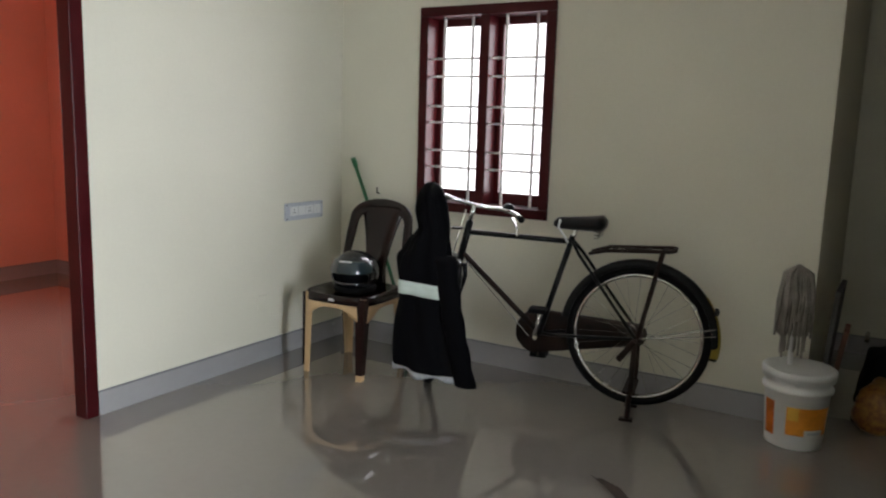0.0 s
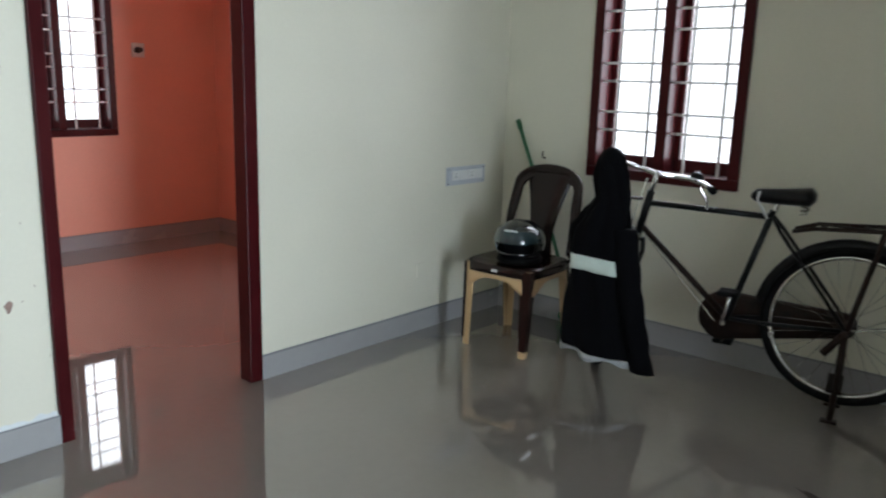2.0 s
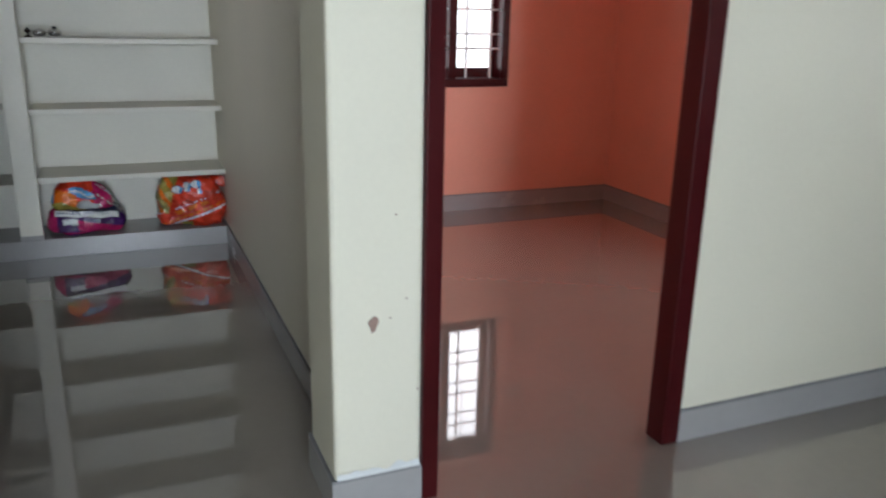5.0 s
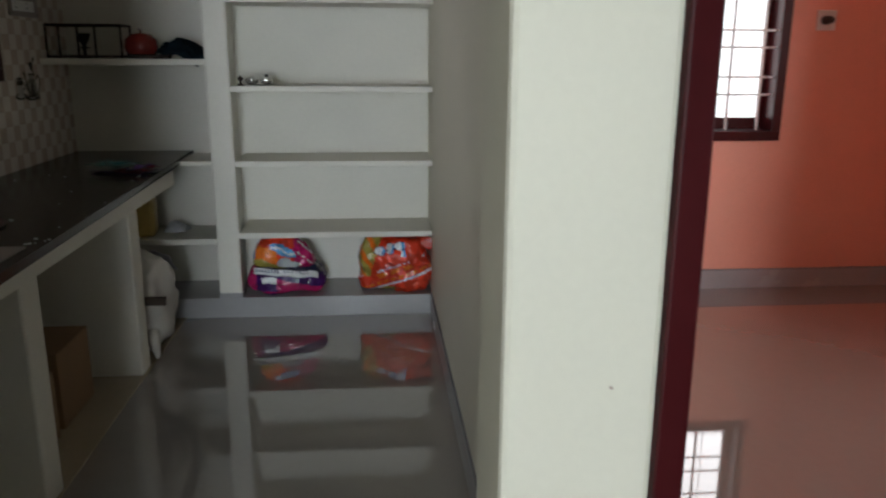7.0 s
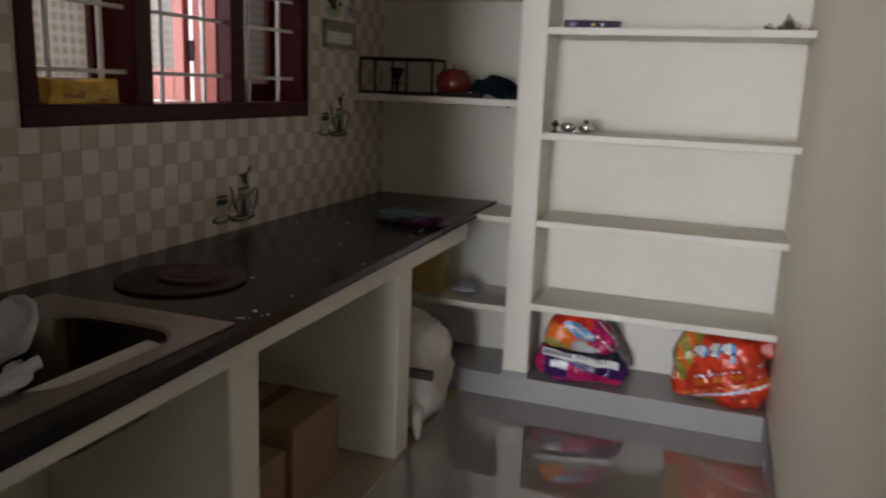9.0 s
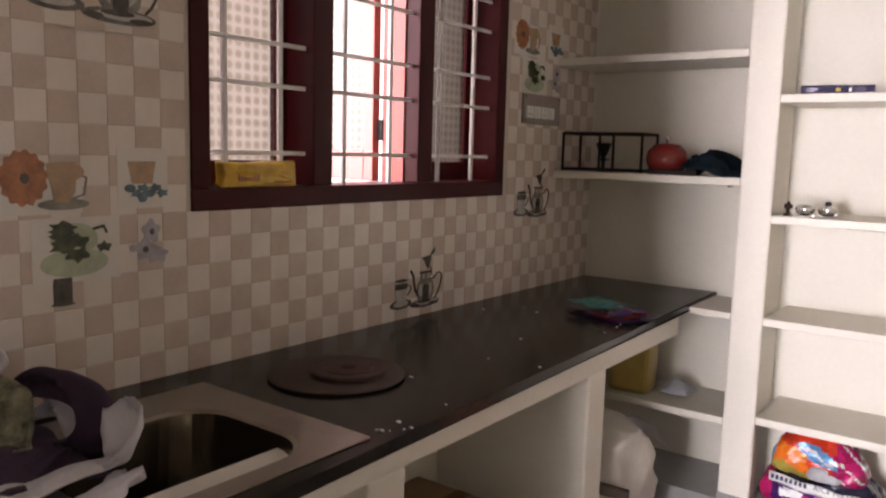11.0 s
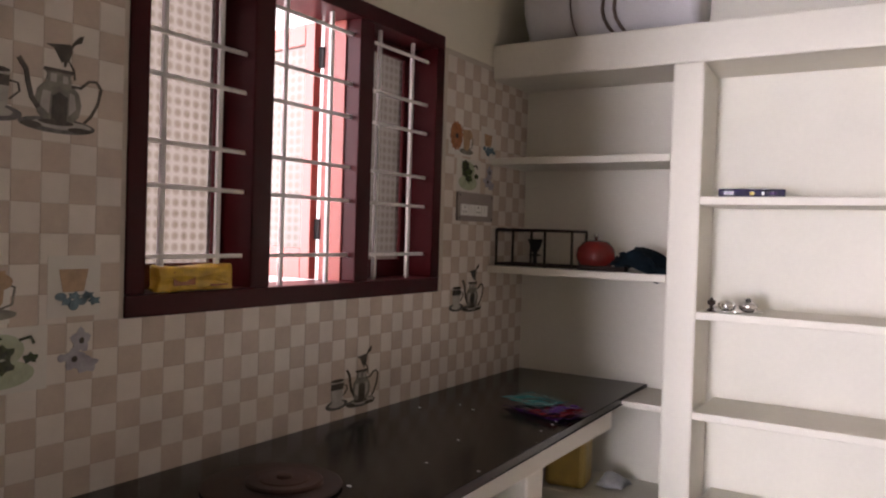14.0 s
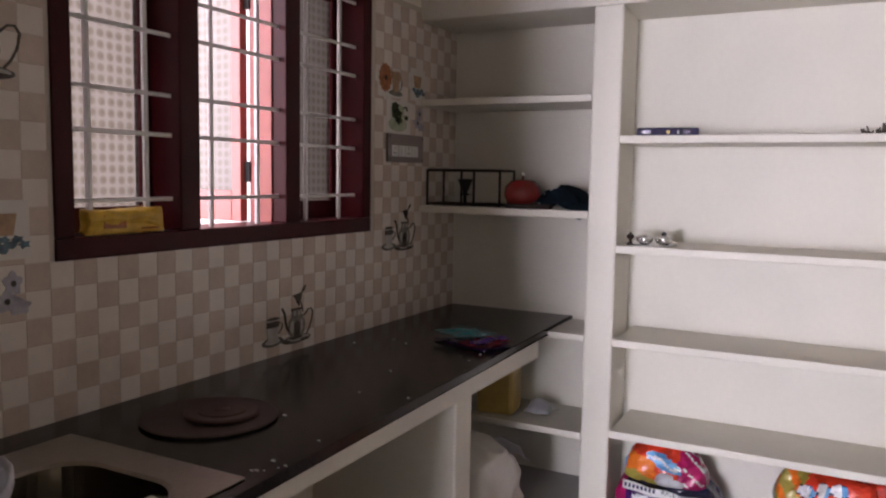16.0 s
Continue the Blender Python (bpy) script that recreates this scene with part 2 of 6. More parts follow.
for x0, x1, n in ((DOOR_L, DOOR_L + 0.05, "jamb"), (DOOR_R - 0.066, DOOR_R, "jamb")):
    bm = boxed(x0, x1, -0.012, 0.075, 0.0, 2.12, 0.005)
    part(n, bm, MAROON, door)
part("lintel", boxed(DOOR_L + 0.05, DOOR_R - 0.066, -0.012, 0.128, 2.05, 2.12, 0.005), MAROON, door)


# ---- windows ----
def barred_window(name, label, a0, a1, z0, z1, bays, pose_m, rows, uprights, deep=0.14):
    """A painted timber window in its own plane: x along the wall, y outwards, z up."""
    w = thing(name, label, "window", kind="structure")
    w.matrix_world = pose_m
    f = 0.055
    for n, b in (("sill", (a0, a1, -0.02, deep, z0, z0 + f)), ("head", (a0, a1, -0.02, deep, z1 - f, z1)),
                 ("jamb", (a0, a0 + f, -0.02, deep, z0 + f, z1 - f)), ("jamb", (a1 - f, a1, -0.02, deep, z0 + f, z1 - f))):
        part(n, boxed(*b, 0.004), MAROON, w)
    edges = [a0 + f] + [v for b in bays for v in b] + [a1 - f]
    for lo, hi in bays:
        part("mullion", boxed(lo, hi, -0.015, deep, z0 + f, z1 - f, 0.004), MAROON, w)
    for i in range(0, len(edges), 2):
        lo, hi = edges[i], edges[i + 1]
        g = part("grille", rod(bmesh.new(), (lo - 0.01, 0.03, z0 + f + 0.001), (lo - 0.009, 0.03, z0 + f + 0.002), 0.002, 4), GRILLE, w, "white painted iron bars")
        for r in rows:
            z = z0 + f + (z1 - z0 - 2 * f) * r
            part("bar", boxed(lo - 0.004, hi + 0.004, 0.018, 0.023, z - 0.006, z + 0.006, 0.001), GRILLE, g)
        for u in uprights:
            x = lo + (hi - lo) * u
            part("bar", boxed(x - 0.007, x + 0.007, 0.024, 0.036, z0 + f - 0.003, z1 - f + 0.003, 0.002), GRILLE, g)
    return w, edges


ROWS = (0.191, 0.283, 0.436, 0.524, 0.684, 0.779)
hall_win, _ = barred_window("window_1", "maroon timber hall window with two bays and white iron bars", 0, 0.85, 0.88, 2.05, [(0.395, 0.455)],
                            pose(EAST, -0.585, 0, 0, 0, -90), ROWS, (0.26, 0.8))
bed_win, _ = barred_window("window_2", "maroon timber bedroom window with white iron bars", 0, 0.85, 0.88, 2.05, [(0.395, 0.455)],
                           pose(1.265, NORTH + 0.006, 0, 0, 0, 0), ROWS, (0.26, 0.8))
kit_win, kit_edges = barred_window("window_3", "maroon timber kitchen window of three bays with white bars", 0, 1.375, 1.23, 2.207, [(0.40, 0.475), (0.865, 0.94)],
                                   pose(WEST - 0.006, 1.085, 0, 0, 0, 90), (0.102, 0.308, 0.435, 0.627, 0.751, 0.94), (0.226, 0.757))


def backdrop(name, x0, x1, y0, y1, z0, z1, material=None):
    return tagged(finish(name, boxed(x0, x1, y0, y1, z0, z1), material or glow), "plain bright white haze outside the window", "backdrop", kind="structure")


backdrop("backdrop_east", 7.0, 7.05, -9, 3, -0.13, 6)
backdrop("backdrop_north", -1, 6, 7.0, 7.05, -0.13, 6)
backdrop("backdrop_west", -5.05, -5.0, -1, 12, -0.13, 6, porch_glow)

# ---- more materials ----
TILE_LIGHT = paint("cream_gloss_tile", (0.70, 0.635, 0.575), 0.16, grain=30, stain=8, vary=0.06, bump=0.01, per_piece=0.05)
TILE_DARK = paint("tan_gloss_tile", (0.56, 0.455, 0.38), 0.18, grain=60, stain=8, vary=0.1, bump=0.01, per_piece=0.06)
TILE_WHITE = paint("pale_picture_tile", (0.66, 0.63, 0.58), 0.15, grain=30, stain=6, vary=0.05, bump=0.01)
MORTAR = paint("pale_tile_joint", (0.5, 0.44, 0.37), 0.7, vary=0.12)
STEEL = paint("brushed_steel", (0.5, 0.48, 0.45), 0.25, 1.0, grain=80, stain=6, vary=0.12, bump=0.02)
CHROME = paint("bright_chrome", (0.8, 0.8, 0.8), 0.08, 1.0, grain=50, stain=9, vary=0.06, bump=0.0)
BLACK_ENAMEL = paint("black_bicycle_enamel", (0.004, 0.004, 0.0045), 0.34, grain=50, stain=14, vary=0.3, bump=0.04, spec=0.22)
RUSTY = paint("rusted_black_steel", (0.026, 0.013, 0.009), 0.6, grain=70, stain=18, vary=0.4, bump=0.2, dark=(0.008, 0.006, 0.005), spec=0.2)
RUBBER = paint("black_rubber", (0.006, 0.006, 0.006), 0.7, grain=90, stain=10, vary=0.2, bump=0.1, spec=0.1)
LEATHER = paint("black_saddle_vinyl", (0.006, 0.006, 0.006), 0.3, grain=140, stain=10, vary=0.2, bump=0.1, spec=0.25)
BROWN_PLASTIC = paint("dark_brown_moulded_plastic", (0.014, 0.0045, 0.0035), 0.2, grain=60, stain=8, vary=0.12, bump=0.03, spec=0.35)
BEIGE_PLASTIC = paint("beige_moulded_plastic", (0.62, 0.42, 0.22), 0.35, grain=50, stain=7, vary=0.08, bump=0.03)
BLACK_CLOTH = paint("black_nylon_cloth", (0.0035, 0.0035, 0.0045), 0.8, grain=200, stain=10, vary=0.2, bump=0.2, spec=0.06)
REFLECTIVE = paint("pale_green_reflective_tape", (0.62, 0.72, 0.66), 0.45, grain=120, stain=20, vary=0.08, bump=0.05)
LINING = paint("silver_jacket_lining", (0.4, 0.41, 0.43), 0.45, grain=90, stain=15, vary=0.2, bump=0.2)
HELMET_BLACK = paint("glossy_black_helmet_shell", (0.008, 0.009, 0.011), 0.07, grain=40, stain=6, vary=0.1, bump=0.0, coat=0.5)
VISOR = paint("smoked_visor_plastic", (0.02, 0.035, 0.04), 0.05, grain=40, stain=6, vary=0.05, bump=0.0, coat=0.6)
WHITE_PLASTIC = paint("white_plastic", (0.72, 0.72, 0.7), 0.35, grain=40, stain=6, vary=0.06, bump=0.03)
GREY_PLASTIC = paint("grey_switch_plate", (0.5, 0.52, 0.56), 0.4, grain=40, stain=9, vary=0.08, bump=0.04)
DARK_DETAIL = paint("dark_socket_hole", (0.02, 0.02, 0.02), 0.6, vary=0.1)
GREEN_PLASTIC = paint("green_broom_plastic", (0.02, 0.14, 0.05), 0.35, grain=50, stain=8, vary=0.12)
YELLOW_PAINT = paint("faded_yellow_paint", (0.36, 0.27, 0.04), 0.45, grain=60, stain=20, vary=0.2)
CARDBOARD = paint("brown_cardboard", (0.28, 0.17, 0.09), 0.8, grain=70, stain=5, vary=0.1, bump=0.1)
SACK = paint("white_woven_sack", (0.6, 0.57, 0.52), 0.7, grain=150, stain=7, vary=0.1, bump=0.25)
PLASTER = paint("rough_white_plaster", (0.7, 0.72, 0.72), 0.8, grain=80, stain=12, vary=0.08, bump=0.3)


def moved(bm, m):
    bmesh.ops.transform(bm, matrix=m, verts=bm.verts)
    return bm


def grid_surface(bm, nu, nv, fn, wrap_u=False, wrap_v=False):
    """Faces over a grid of points fn(u, v), u and v from 0 to 1."""
    g = [[bm.verts.new(fn(i / (nu if wrap_u else nu - 1), j / (nv if wrap_v else nv - 1))) for j in range(nv)] for i in range(nu)]
    for i in range(nu if wrap_u else nu - 1):
        for j in range(nv if wrap_v else nv - 1):
            a, b = (i + 1) % nu, (j + 1) % nv
            bm.faces.new((g[i][j], g[a][j], g[a][b], g[i][b]))
    return g


def thick(bm, d):
    bmesh.ops.recalc_face_normals(bm, faces=bm.faces)
    bmesh.ops.solidify(bm, geom=bm.faces[:], thickness=d)
    return bm


def ring(bm, r, tube_r, axis_m, major=40, minor=8, squash=1.0):
    """A torus about the z axis of axis_m."""
    def at(u, v):
        a, b = 2 * math.pi * u, 2 * math.pi * v
        return axis_m @ Vector(((r + tube_r * math.cos(b)) * math.cos(a), (r + tube_r * math.cos(b)) * math.sin(a), tube_r * squash * math.sin(b)))
    grid_surface(bm, major, minor, at, True, True)
    return bm


def printed(name, colours, scale, rough=0.18):
    """Glossy film with irregular printed patches of several colours."""
    m, t, b = nodes_of(name)
    n, l = t.nodes, t.links
    geo = n.new("ShaderNodeNewGeometry")
    warp = n.new("ShaderNodeTexNoise")
    warp.inputs["Scale"].default_value = scale * 0.8
    mix = n.new("ShaderNodeVectorMath")
    mix.operation = "MULTIPLY_ADD"
    l.new(warp.outputs["Color"], mix.inputs[0])
    mix.inputs[1].default_value = (0.09, 0.09, 0.09)
    l.new(geo.outputs["Position"], warp.inputs["Vector"])
    l.new(geo.outputs["Position"], mix.inputs[2])
    vor = n.new("ShaderNodeTexVoronoi")
    vor.inputs["Scale"].default_value = scale
    l.new(mix.outputs[0], vor.inputs["Vector"])
    ramp = n.new("ShaderNodeValToRGB")
    ramp.color_ramp.interpolation = "CONSTANT"
    while len(ramp.color_ramp.elements) < len(colours):
        ramp.color_ramp.elements.new(0.5)
    for k, c in enumerate(colours):
        ramp.color_ramp.elements[k].position = k / len(colours)
        ramp.color_ramp.elements[k].color = (*c, 1)
    sep = n.new("ShaderNodeSeparateColor")
    l.new(vor.outputs["Color"], sep.inputs[0])
    l.new(sep.outputs[0], ramp.inputs[0])
    l.new(ramp.outputs[0], b.inputs["Base Color"])
    b.inputs["Roughness"].default_value = rough
    crease = n.new("ShaderNodeTexNoise")
    crease.inputs["Scale"].default_value, crease.inputs["Detail"].default_value = 28, 3
    l.new(geo.outputs["Position"], crease.inputs["Vector"])
    bmp = n.new("ShaderNodeBump")
    bmp.inputs["Strength"].default_value, bmp.inputs["Distance"].default_value = 0.7, 0.02
    l.new(crease.outputs["Fac"], bmp.inputs["Height"])
    l.new(bmp.outputs[0], b.inputs["Normal"])
    return m



# ---- kitchen: built-in shelves ----
SH_Y = 2.857
COL0, COL1 = -1.012, -0.896
rack = thing("shelving", "cream plastered built-in shelving with a thick upright and beam", "shelving", kind="structure")
bm = boxed(COL0, COL1, SH_Y, NORTH, 0.11, 2.115, 0.008)
for v in bm.verts:
    if v.co.y > NORTH - 0.05:
        v.co.x += 0.02 if v.co.x < (COL0 + COL1) / 2 else -0.028
part("upright", bm, SHELF_WHITE, rack)
part("beam", boxed(WEST, PART_X, SH_Y + 0.004, NORTH, 2.115, 2.262, 0.008), SHELF_WHITE, rack)
plinth = part("plinth", boxed(WEST, PART_X - 0.001, SH_Y, NORTH, 0.0, 0.108, 0.002), SKIRT, rack, "grey tiled plinth under the shelves")
part("foot_patch", boxed(COL0 - 0.002, COL1 + 0.002, SH_Y - 0.002, SH_Y + 0.1, 0.109, 0.135, 0.002), SKIRT, rack, "grey cement smear at the upright's foot")
for z in (1.605, 1.181, 0.810, 0.441):
    part("shelf", boxed(COL1, PART_X, SH_Y, NORTH, z - 0.016, z + 0.014, 0.004), SHELF_WHITE, rack)
for z in (1.768, 1.309, 0.412):
    part("shelf", boxed(WEST, COL0, SH_Y, NORTH, z - 0.016, z + 0.014, 0.004), SHELF_WHITE, rack)
part("shelf", boxed(-1.24, COL0, SH_Y + 0.005, NORTH, 0.80, 0.826, 0.004), SHELF_WHITE, rack)


# ---- kitchen: counter ----
def edge_x(y):
    return -1.065 - 0.035 * y


counter = thing("counter", "black granite kitchen worktop on cream plastered slab legs", "worktop")
bm = bmesh.new()
# worktop as a tapered slab with a cut-out for the sink bowl
Y0, Y1 = 0.02, NORTH - 0.002
SX0, SX1, SY0, SY1 = -1.56, -1.17, 0.52, 0.955
for iy, (b0, b1) in enumerate(((Y0, SY0), (SY0, SY1), (SY1, Y1))):
    for ix in range(3):
        if (ix, iy) == (1, 1):
            continue
        ends = [(WEST + 0.002, SX0, SX1, edge_x(b))[ix + k] for b in (b0, b1) for k in (0, 1)]
        vs = [bm.verts.new((x, y, z)) for z in (0.812, 0.84) for x, y in ((ends[0], b0), (ends[1], b0), (ends[3], b1), (ends[2], b1))]
        for f in ((0, 3, 2, 1), (4, 5, 6, 7), (0, 1, 5, 4), (1, 2, 6, 5), (2, 3, 7, 6), (3, 0, 4, 7)):
            bm.faces.new([vs[i] for i in f])
bmesh.ops.remove_doubles(bm, verts=bm.verts, dist=1e-5)
twins = {}
for f in bm.faces:
    twins.setdefault(tuple(round(c, 4) for c in f.calc_center_median()), []).append(f)
bmesh.ops.delete(bm, geom=[f for fs in twins.values() if len(fs) > 1 for f in fs], context="FACES_ONLY")
part("worktop", bm, GRANITE, counter, "black speckled granite slab, dusty")
bm = bmesh.new()
vs = []
for z in (0.712, 0.812):
    for x, y in ((-1.29, Y0), (-1.185, Y0), (-1.20, SH_Y - 0.001), (-1.30, SH_Y - 0.001)):
        vs.append(bm.verts.new((x, y, z)))
for f in ((0, 3, 2, 1), (4, 5, 6, 7), (0, 1, 5, 4), (1, 2, 6, 5), (2, 3, 7, 6), (3, 0, 4, 7)):
    bm.faces.new([vs[i] for i in f])
bmesh.ops.bevel(bm, geom=bm.edges[:], offset=0.004, segments=2, affect="EDGES")
part("fascia", bm, SHELF_WHITE, counter, "cream plastered front beam")
for y in (0.06, 1.092, 2.105):
    part("slab_leg", boxed(WEST, -1.193 - 0.004 * y, y, y + 0.122, 0.0, 0.712, 0.008), SHELF_WHITE, counter, "cream plastered slab support")
UNDER = paint("beige_floor_tile", (0.34, 0.28, 0.2), 0.2, grain=30, stain=3, vary=0.08, bump=0.02)
structure("floor_under_counter", boxed(WEST, -1.19, 0.02, SH_Y - 0.001, 0.0, 0.005, 0.001), UNDER, "beige floor tiles under the kitchen counter", "floor")

# sink
sink = thing("sink", "stainless steel kitchen sink with a wide drain rim", "sink")
TX0, TX1, TY0, TY1 = -1.66, -1.135, 0.43, 1.03


def rounded(u, x0, x1, y0, y1, r, n=32):
    """A point on the outline of a rounded rectangle."""
    pts = []
    for cx, cy, a in ((x1 - r, y1 - r, 0), (x0 + r, y1 - r, 90), (x0 + r, y0 + r, 180), (x1 - r, y0 + r, 270)):
        for k in range(n // 4):
            t = radians(a + 90 * k / (n // 4 - 1))
            pts.append((cx + r * math.cos(t), cy + r * math.sin(t)))
    return pts[int(round(u * n)) % n]


levels = [(0.0, 0.8412, 0.004, -1), (0.0, 0.8445, 0.006, -1), (0.0, 0.8445, 0.1, 1), (0.006, 0.838, 0.1, 1), (0.012, 0.80, 0.1, 1), (0.03, 0.69, 0.1, 1), (0.07, 0.675, 0.07, 1), (0.13, 0.672, 0.04, 1)]


def sink_rings(which):
    """A skin of rounded rings, from the rim's outer edge down to the bottom."""
    bm = bmesh.new()
    made = []
    for inset, z, r, side in which:
        if side < 0:
            rr = [rounded(k / 32, TX0, TX1, TY0, TY1, r) for k in range(32)]
        else:
            rr = [rounded(k / 32, SX0 + 0.02 + inset, SX1 - 0.01 - inset, SY0 + 0.015 + inset, SY1 - 0.015 - inset, r) for k in range(32)]
        made.append([bm.verts.new((x, y, z)) for x, y in rr])
    for a, b in zip(made, made[1:]):
        for k in range(32):
            bm.faces.new((a[k], a[(k + 1) % 32], b[(k + 1) % 32], b[k]))
    return bm, made


bm, made = sink_rings(levels[:4])
part("rim", bm, paint("dull_rim_steel", (0.34, 0.3, 0.25), 0.38, grain=120, stain=9, vary=0.15, metal=0.7), sink, "dull steel rim")
# basin in darker steel than the rim: the bowl's shade is in its colour
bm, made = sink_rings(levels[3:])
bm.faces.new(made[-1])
part("basin", bm, paint("shaded_basin_steel", (0.17, 0.14, 0.1), 0.22, grain=120, stain=9, vary=0.3, metal=0.9), sink, "brownish steel basin, darkened for the shade inside it")
part("drain", lathe(bmesh.new(), [(0.045, 0.0), (0.045, 0.004), (0.03, 0.005), (0.028, 0.002)], 20, (-1.41, 0.72, 0.673)), DARK_DETAIL, sink)


# ---- hall: bicycle ----
def bicycle():
    b = thing("bicycle", "old black roadster bicycle with rust, standing on its rear stand", "bicycle")
    up = pose(0, 0, 0, 90, 0, 0)

    def wheel(name, s, z, turn=0.0):
        base = pose(s, 0, z, 0, 0, turn) @ up
        w = part(name, ring(bmesh.new(), 0.328, 0.019, base, 56, 10), RUBBER, b, "black rubber tyre on a steel rim", True)
        part("rim", ring(bmesh.new(), 0.303, 0.011, base, 56, 8, 1.5), STEEL, w, "dull chromed rim", True)
        part("hub", moved(lathe(bmesh.new(), [(0.006, -0.06), (0.02, -0.045), (0.032, -0.03), (0.014, -0.026), (0.014, 0.026), (0.032, 0.03), (0.02, 0.045), (0.006, 0.06)], 14), base), RUSTY, w, "greasy hub", True)
        for k in range(28):
            a = 2 * math.pi * k / 28
            side = 0.028 if k % 2 else -0.028
            lean = 0.35 if k % 4 < 2 else -0.35
            p0 = Vector((0.03 * math.cos(a + lean * 2), 0.03 * math.sin(a + lean * 2), side))
            p1 = Vector((0.298 * math.cos(a), 0.298 * math.sin(a), 0))
            part("spoke", rod(bmesh.new(), base @ p0, base @ p1, 0.0013, 5), STEEL, w)
        return w

    axis = Vector((0.858 - 0.905, 0, 0.90 - 0.70)).normalized()
    steer = Matrix.Translation((0.905, 0, 0.70)) @ Matrix.Rotation(radians(-66), 4, axis) @ Matrix.Translation((-0.905, 0, -0.70))
    wheel("rear_wheel", -0.015, 0.397)
    turned = [wheel("front_wheel", 1.125, 0.345)]
    bbx, hub = (0.47, 0, 0.355), (-0.015, 0, 0.397)
    seat_top, head_t, head_b = (0.325, 0, 0.865), (0.858, 0, 0.90), (0.905, 0, 0.70)
    fr = part("frame", rod(bmesh.new(), bbx, seat_top, 0.0145, 14), BLACK_ENAMEL, b, "black enamelled tube frame, chipped and rusty", True)
    for n_, p, q, r in (("top_tube", (0.33, 0, 0.835), (0.867, 0, 0.845), 0.0135), ("down_tube", bbx, (0.893, 0, 0.735), 0.0145), ("head_tube", head_t, head_b, 0.019)):
        part(n_, rod(bmesh.new(), p, q, r, 14), BLACK_ENAMEL if n_ != "down_tube" else RUSTY, fr, smooth=True)
    for y in (0.055, -0.055):
        part("chain_stay", tube(bmesh.new(), [bbx, (0.4, y * 0.6, 0.362), (0.3, y, 0.372), (hub[0], y * 1.2, hub[2])], 0.009), BLACK_ENAMEL, fr, smooth=True)
        part("seat_stay", tube(bmesh.new(), [(0.325, y * 0.3, 0.84), (0.28, y, 0.78), (hub[0], y * 1.2, hub[2])], 0.008), BLACK_ENAMEL, fr, smooth=True)
    fork = part("fork", rod(bmesh.new(), (0.905, 0, 0.70), (0.915, 0, 0.66), 0.02), CHROME, b, "chromed fork crown with black blades", True)
    for y in (0.05, -0.05):
        part("blade", tube(bmesh.new(), [(0.912, y * 0.6, 0.68), (0.94, y, 0.62), (1.03, y, 0.44), (1.125, y, 0.347)], [0.013, 0.012, 0.01, 0.007]), BLACK_ENAMEL, fork, smooth=True)
    # handlebar and its fittings
    bar = part("handlebar", tube(bmesh.new(), [(0.69, 0.22, 0.965), (0.74, 0.225, 0.972), (0.81, 0.215, 0.985), (0.855, 0.16, 0.998), (0.87, 0.07, 0.99), (0.85, 0.0, 0.985),
                                               (0.87, -0.07, 0.99), (0.855, -0.16, 0.998), (0.81, -0.215, 0.985), (0.74, -0.225, 0.972), (0.69, -0.22, 0.965)], 0.011, 10), CHROME, b, "chromed swept-back handlebar", True)
    part("stem", tube(bmesh.new(), [(0.855, 0, 0.90), (0.843, 0, 0.96), (0.848, 0, 0.99)], 0.012), CHROME, bar, smooth=True)
    for y in (0.222, -0.222):
        part("grip", tube(bmesh.new(), [(0.74, y, 0.968), (0.70, y, 0.96), (0.645, y * 0.97, 0.953)], [0.015, 0.017, 0.016]), RUBBER, bar, "black rubber grip", True)
        part("brake_lever", tube(bmesh.new(), [(0.85, y * 0.95, 0.965), (0.8, y, 0.935), (0.72, y, 0.905), (0.67, y * 0.97, 0.875)], [0.007, 0.006, 0.006, 0.007]), CHROME, bar, "chromed brake lever", True)
    part("bell", moved(lathe(bmesh.new(), [(0.03, 0), (0.031, 0.008), (0.026, 0.02), (0.014, 0.029), (0.003, 0.032)], 18), pose(0.80, -0.17, 1.0)), BLACK_ENAMEL, bar, "domed black bell", True)
    turned += [fork, bar]
    part("brake_rod", rod(bmesh.new(), (0.885, 0.03, 0.955), (0.925, 0.045, 0.64), 0.004, 6), CHROME, bar)
    part("brake_rod", rod(bmesh.new(), (0.87, 0.02, 0.70), (0.52, 0.02, 0.34), 0.003, 6), CHROME, fr)
    part("lamp_bracket", boxed(0.895, 0.955, -0.02, 0.02, 0.855, 0.866, 0.003), RUSTY, fr)
    # saddle
    def saddle(u, v):
        a = 2 * math.pi * v
        w = 0.022 + 0.085 * (u ** 1.7) * (1 if u < 0.85 else 1 - ((u - 0.85) / 0.15) ** 2 * 0.6)
        h = 0.041 * (0.75 + 0.35 * u) * (1 if 0.03 < u < 0.97 else 0.45)
        s = 0.42 - 0.255 * u
        return Vector((s, w * math.cos(a), 0.922 + 0.012 * u * u + h * (math.sin(a) if math.sin(a) > 0 else 0.85 * math.sin(a))))
    bm = bmesh.new()
    g = grid_surface(bm, 14, 16, saddle, False, True)
    bm.faces.new(g[0])
    bm.faces.new(g[-1][::-1])
    sad = part("saddle", bm, LEATHER, b, "black vinyl sprung saddle", True)
    part("seat_post", rod(bmesh.new(), (0.325, 0, 0.85), (0.31, 0, 0.905), 0.012), CHROME, sad)
    for y in (0.055, -0.055):
        bm = bmesh.new()
        tube(bm, [(0.2 + 0.014 * math.cos(t * 1.3), y + 0.014 * math.sin(t * 1.3), 0.865 + 0.0035 * t) for t in range(15)], 0.003, 6)
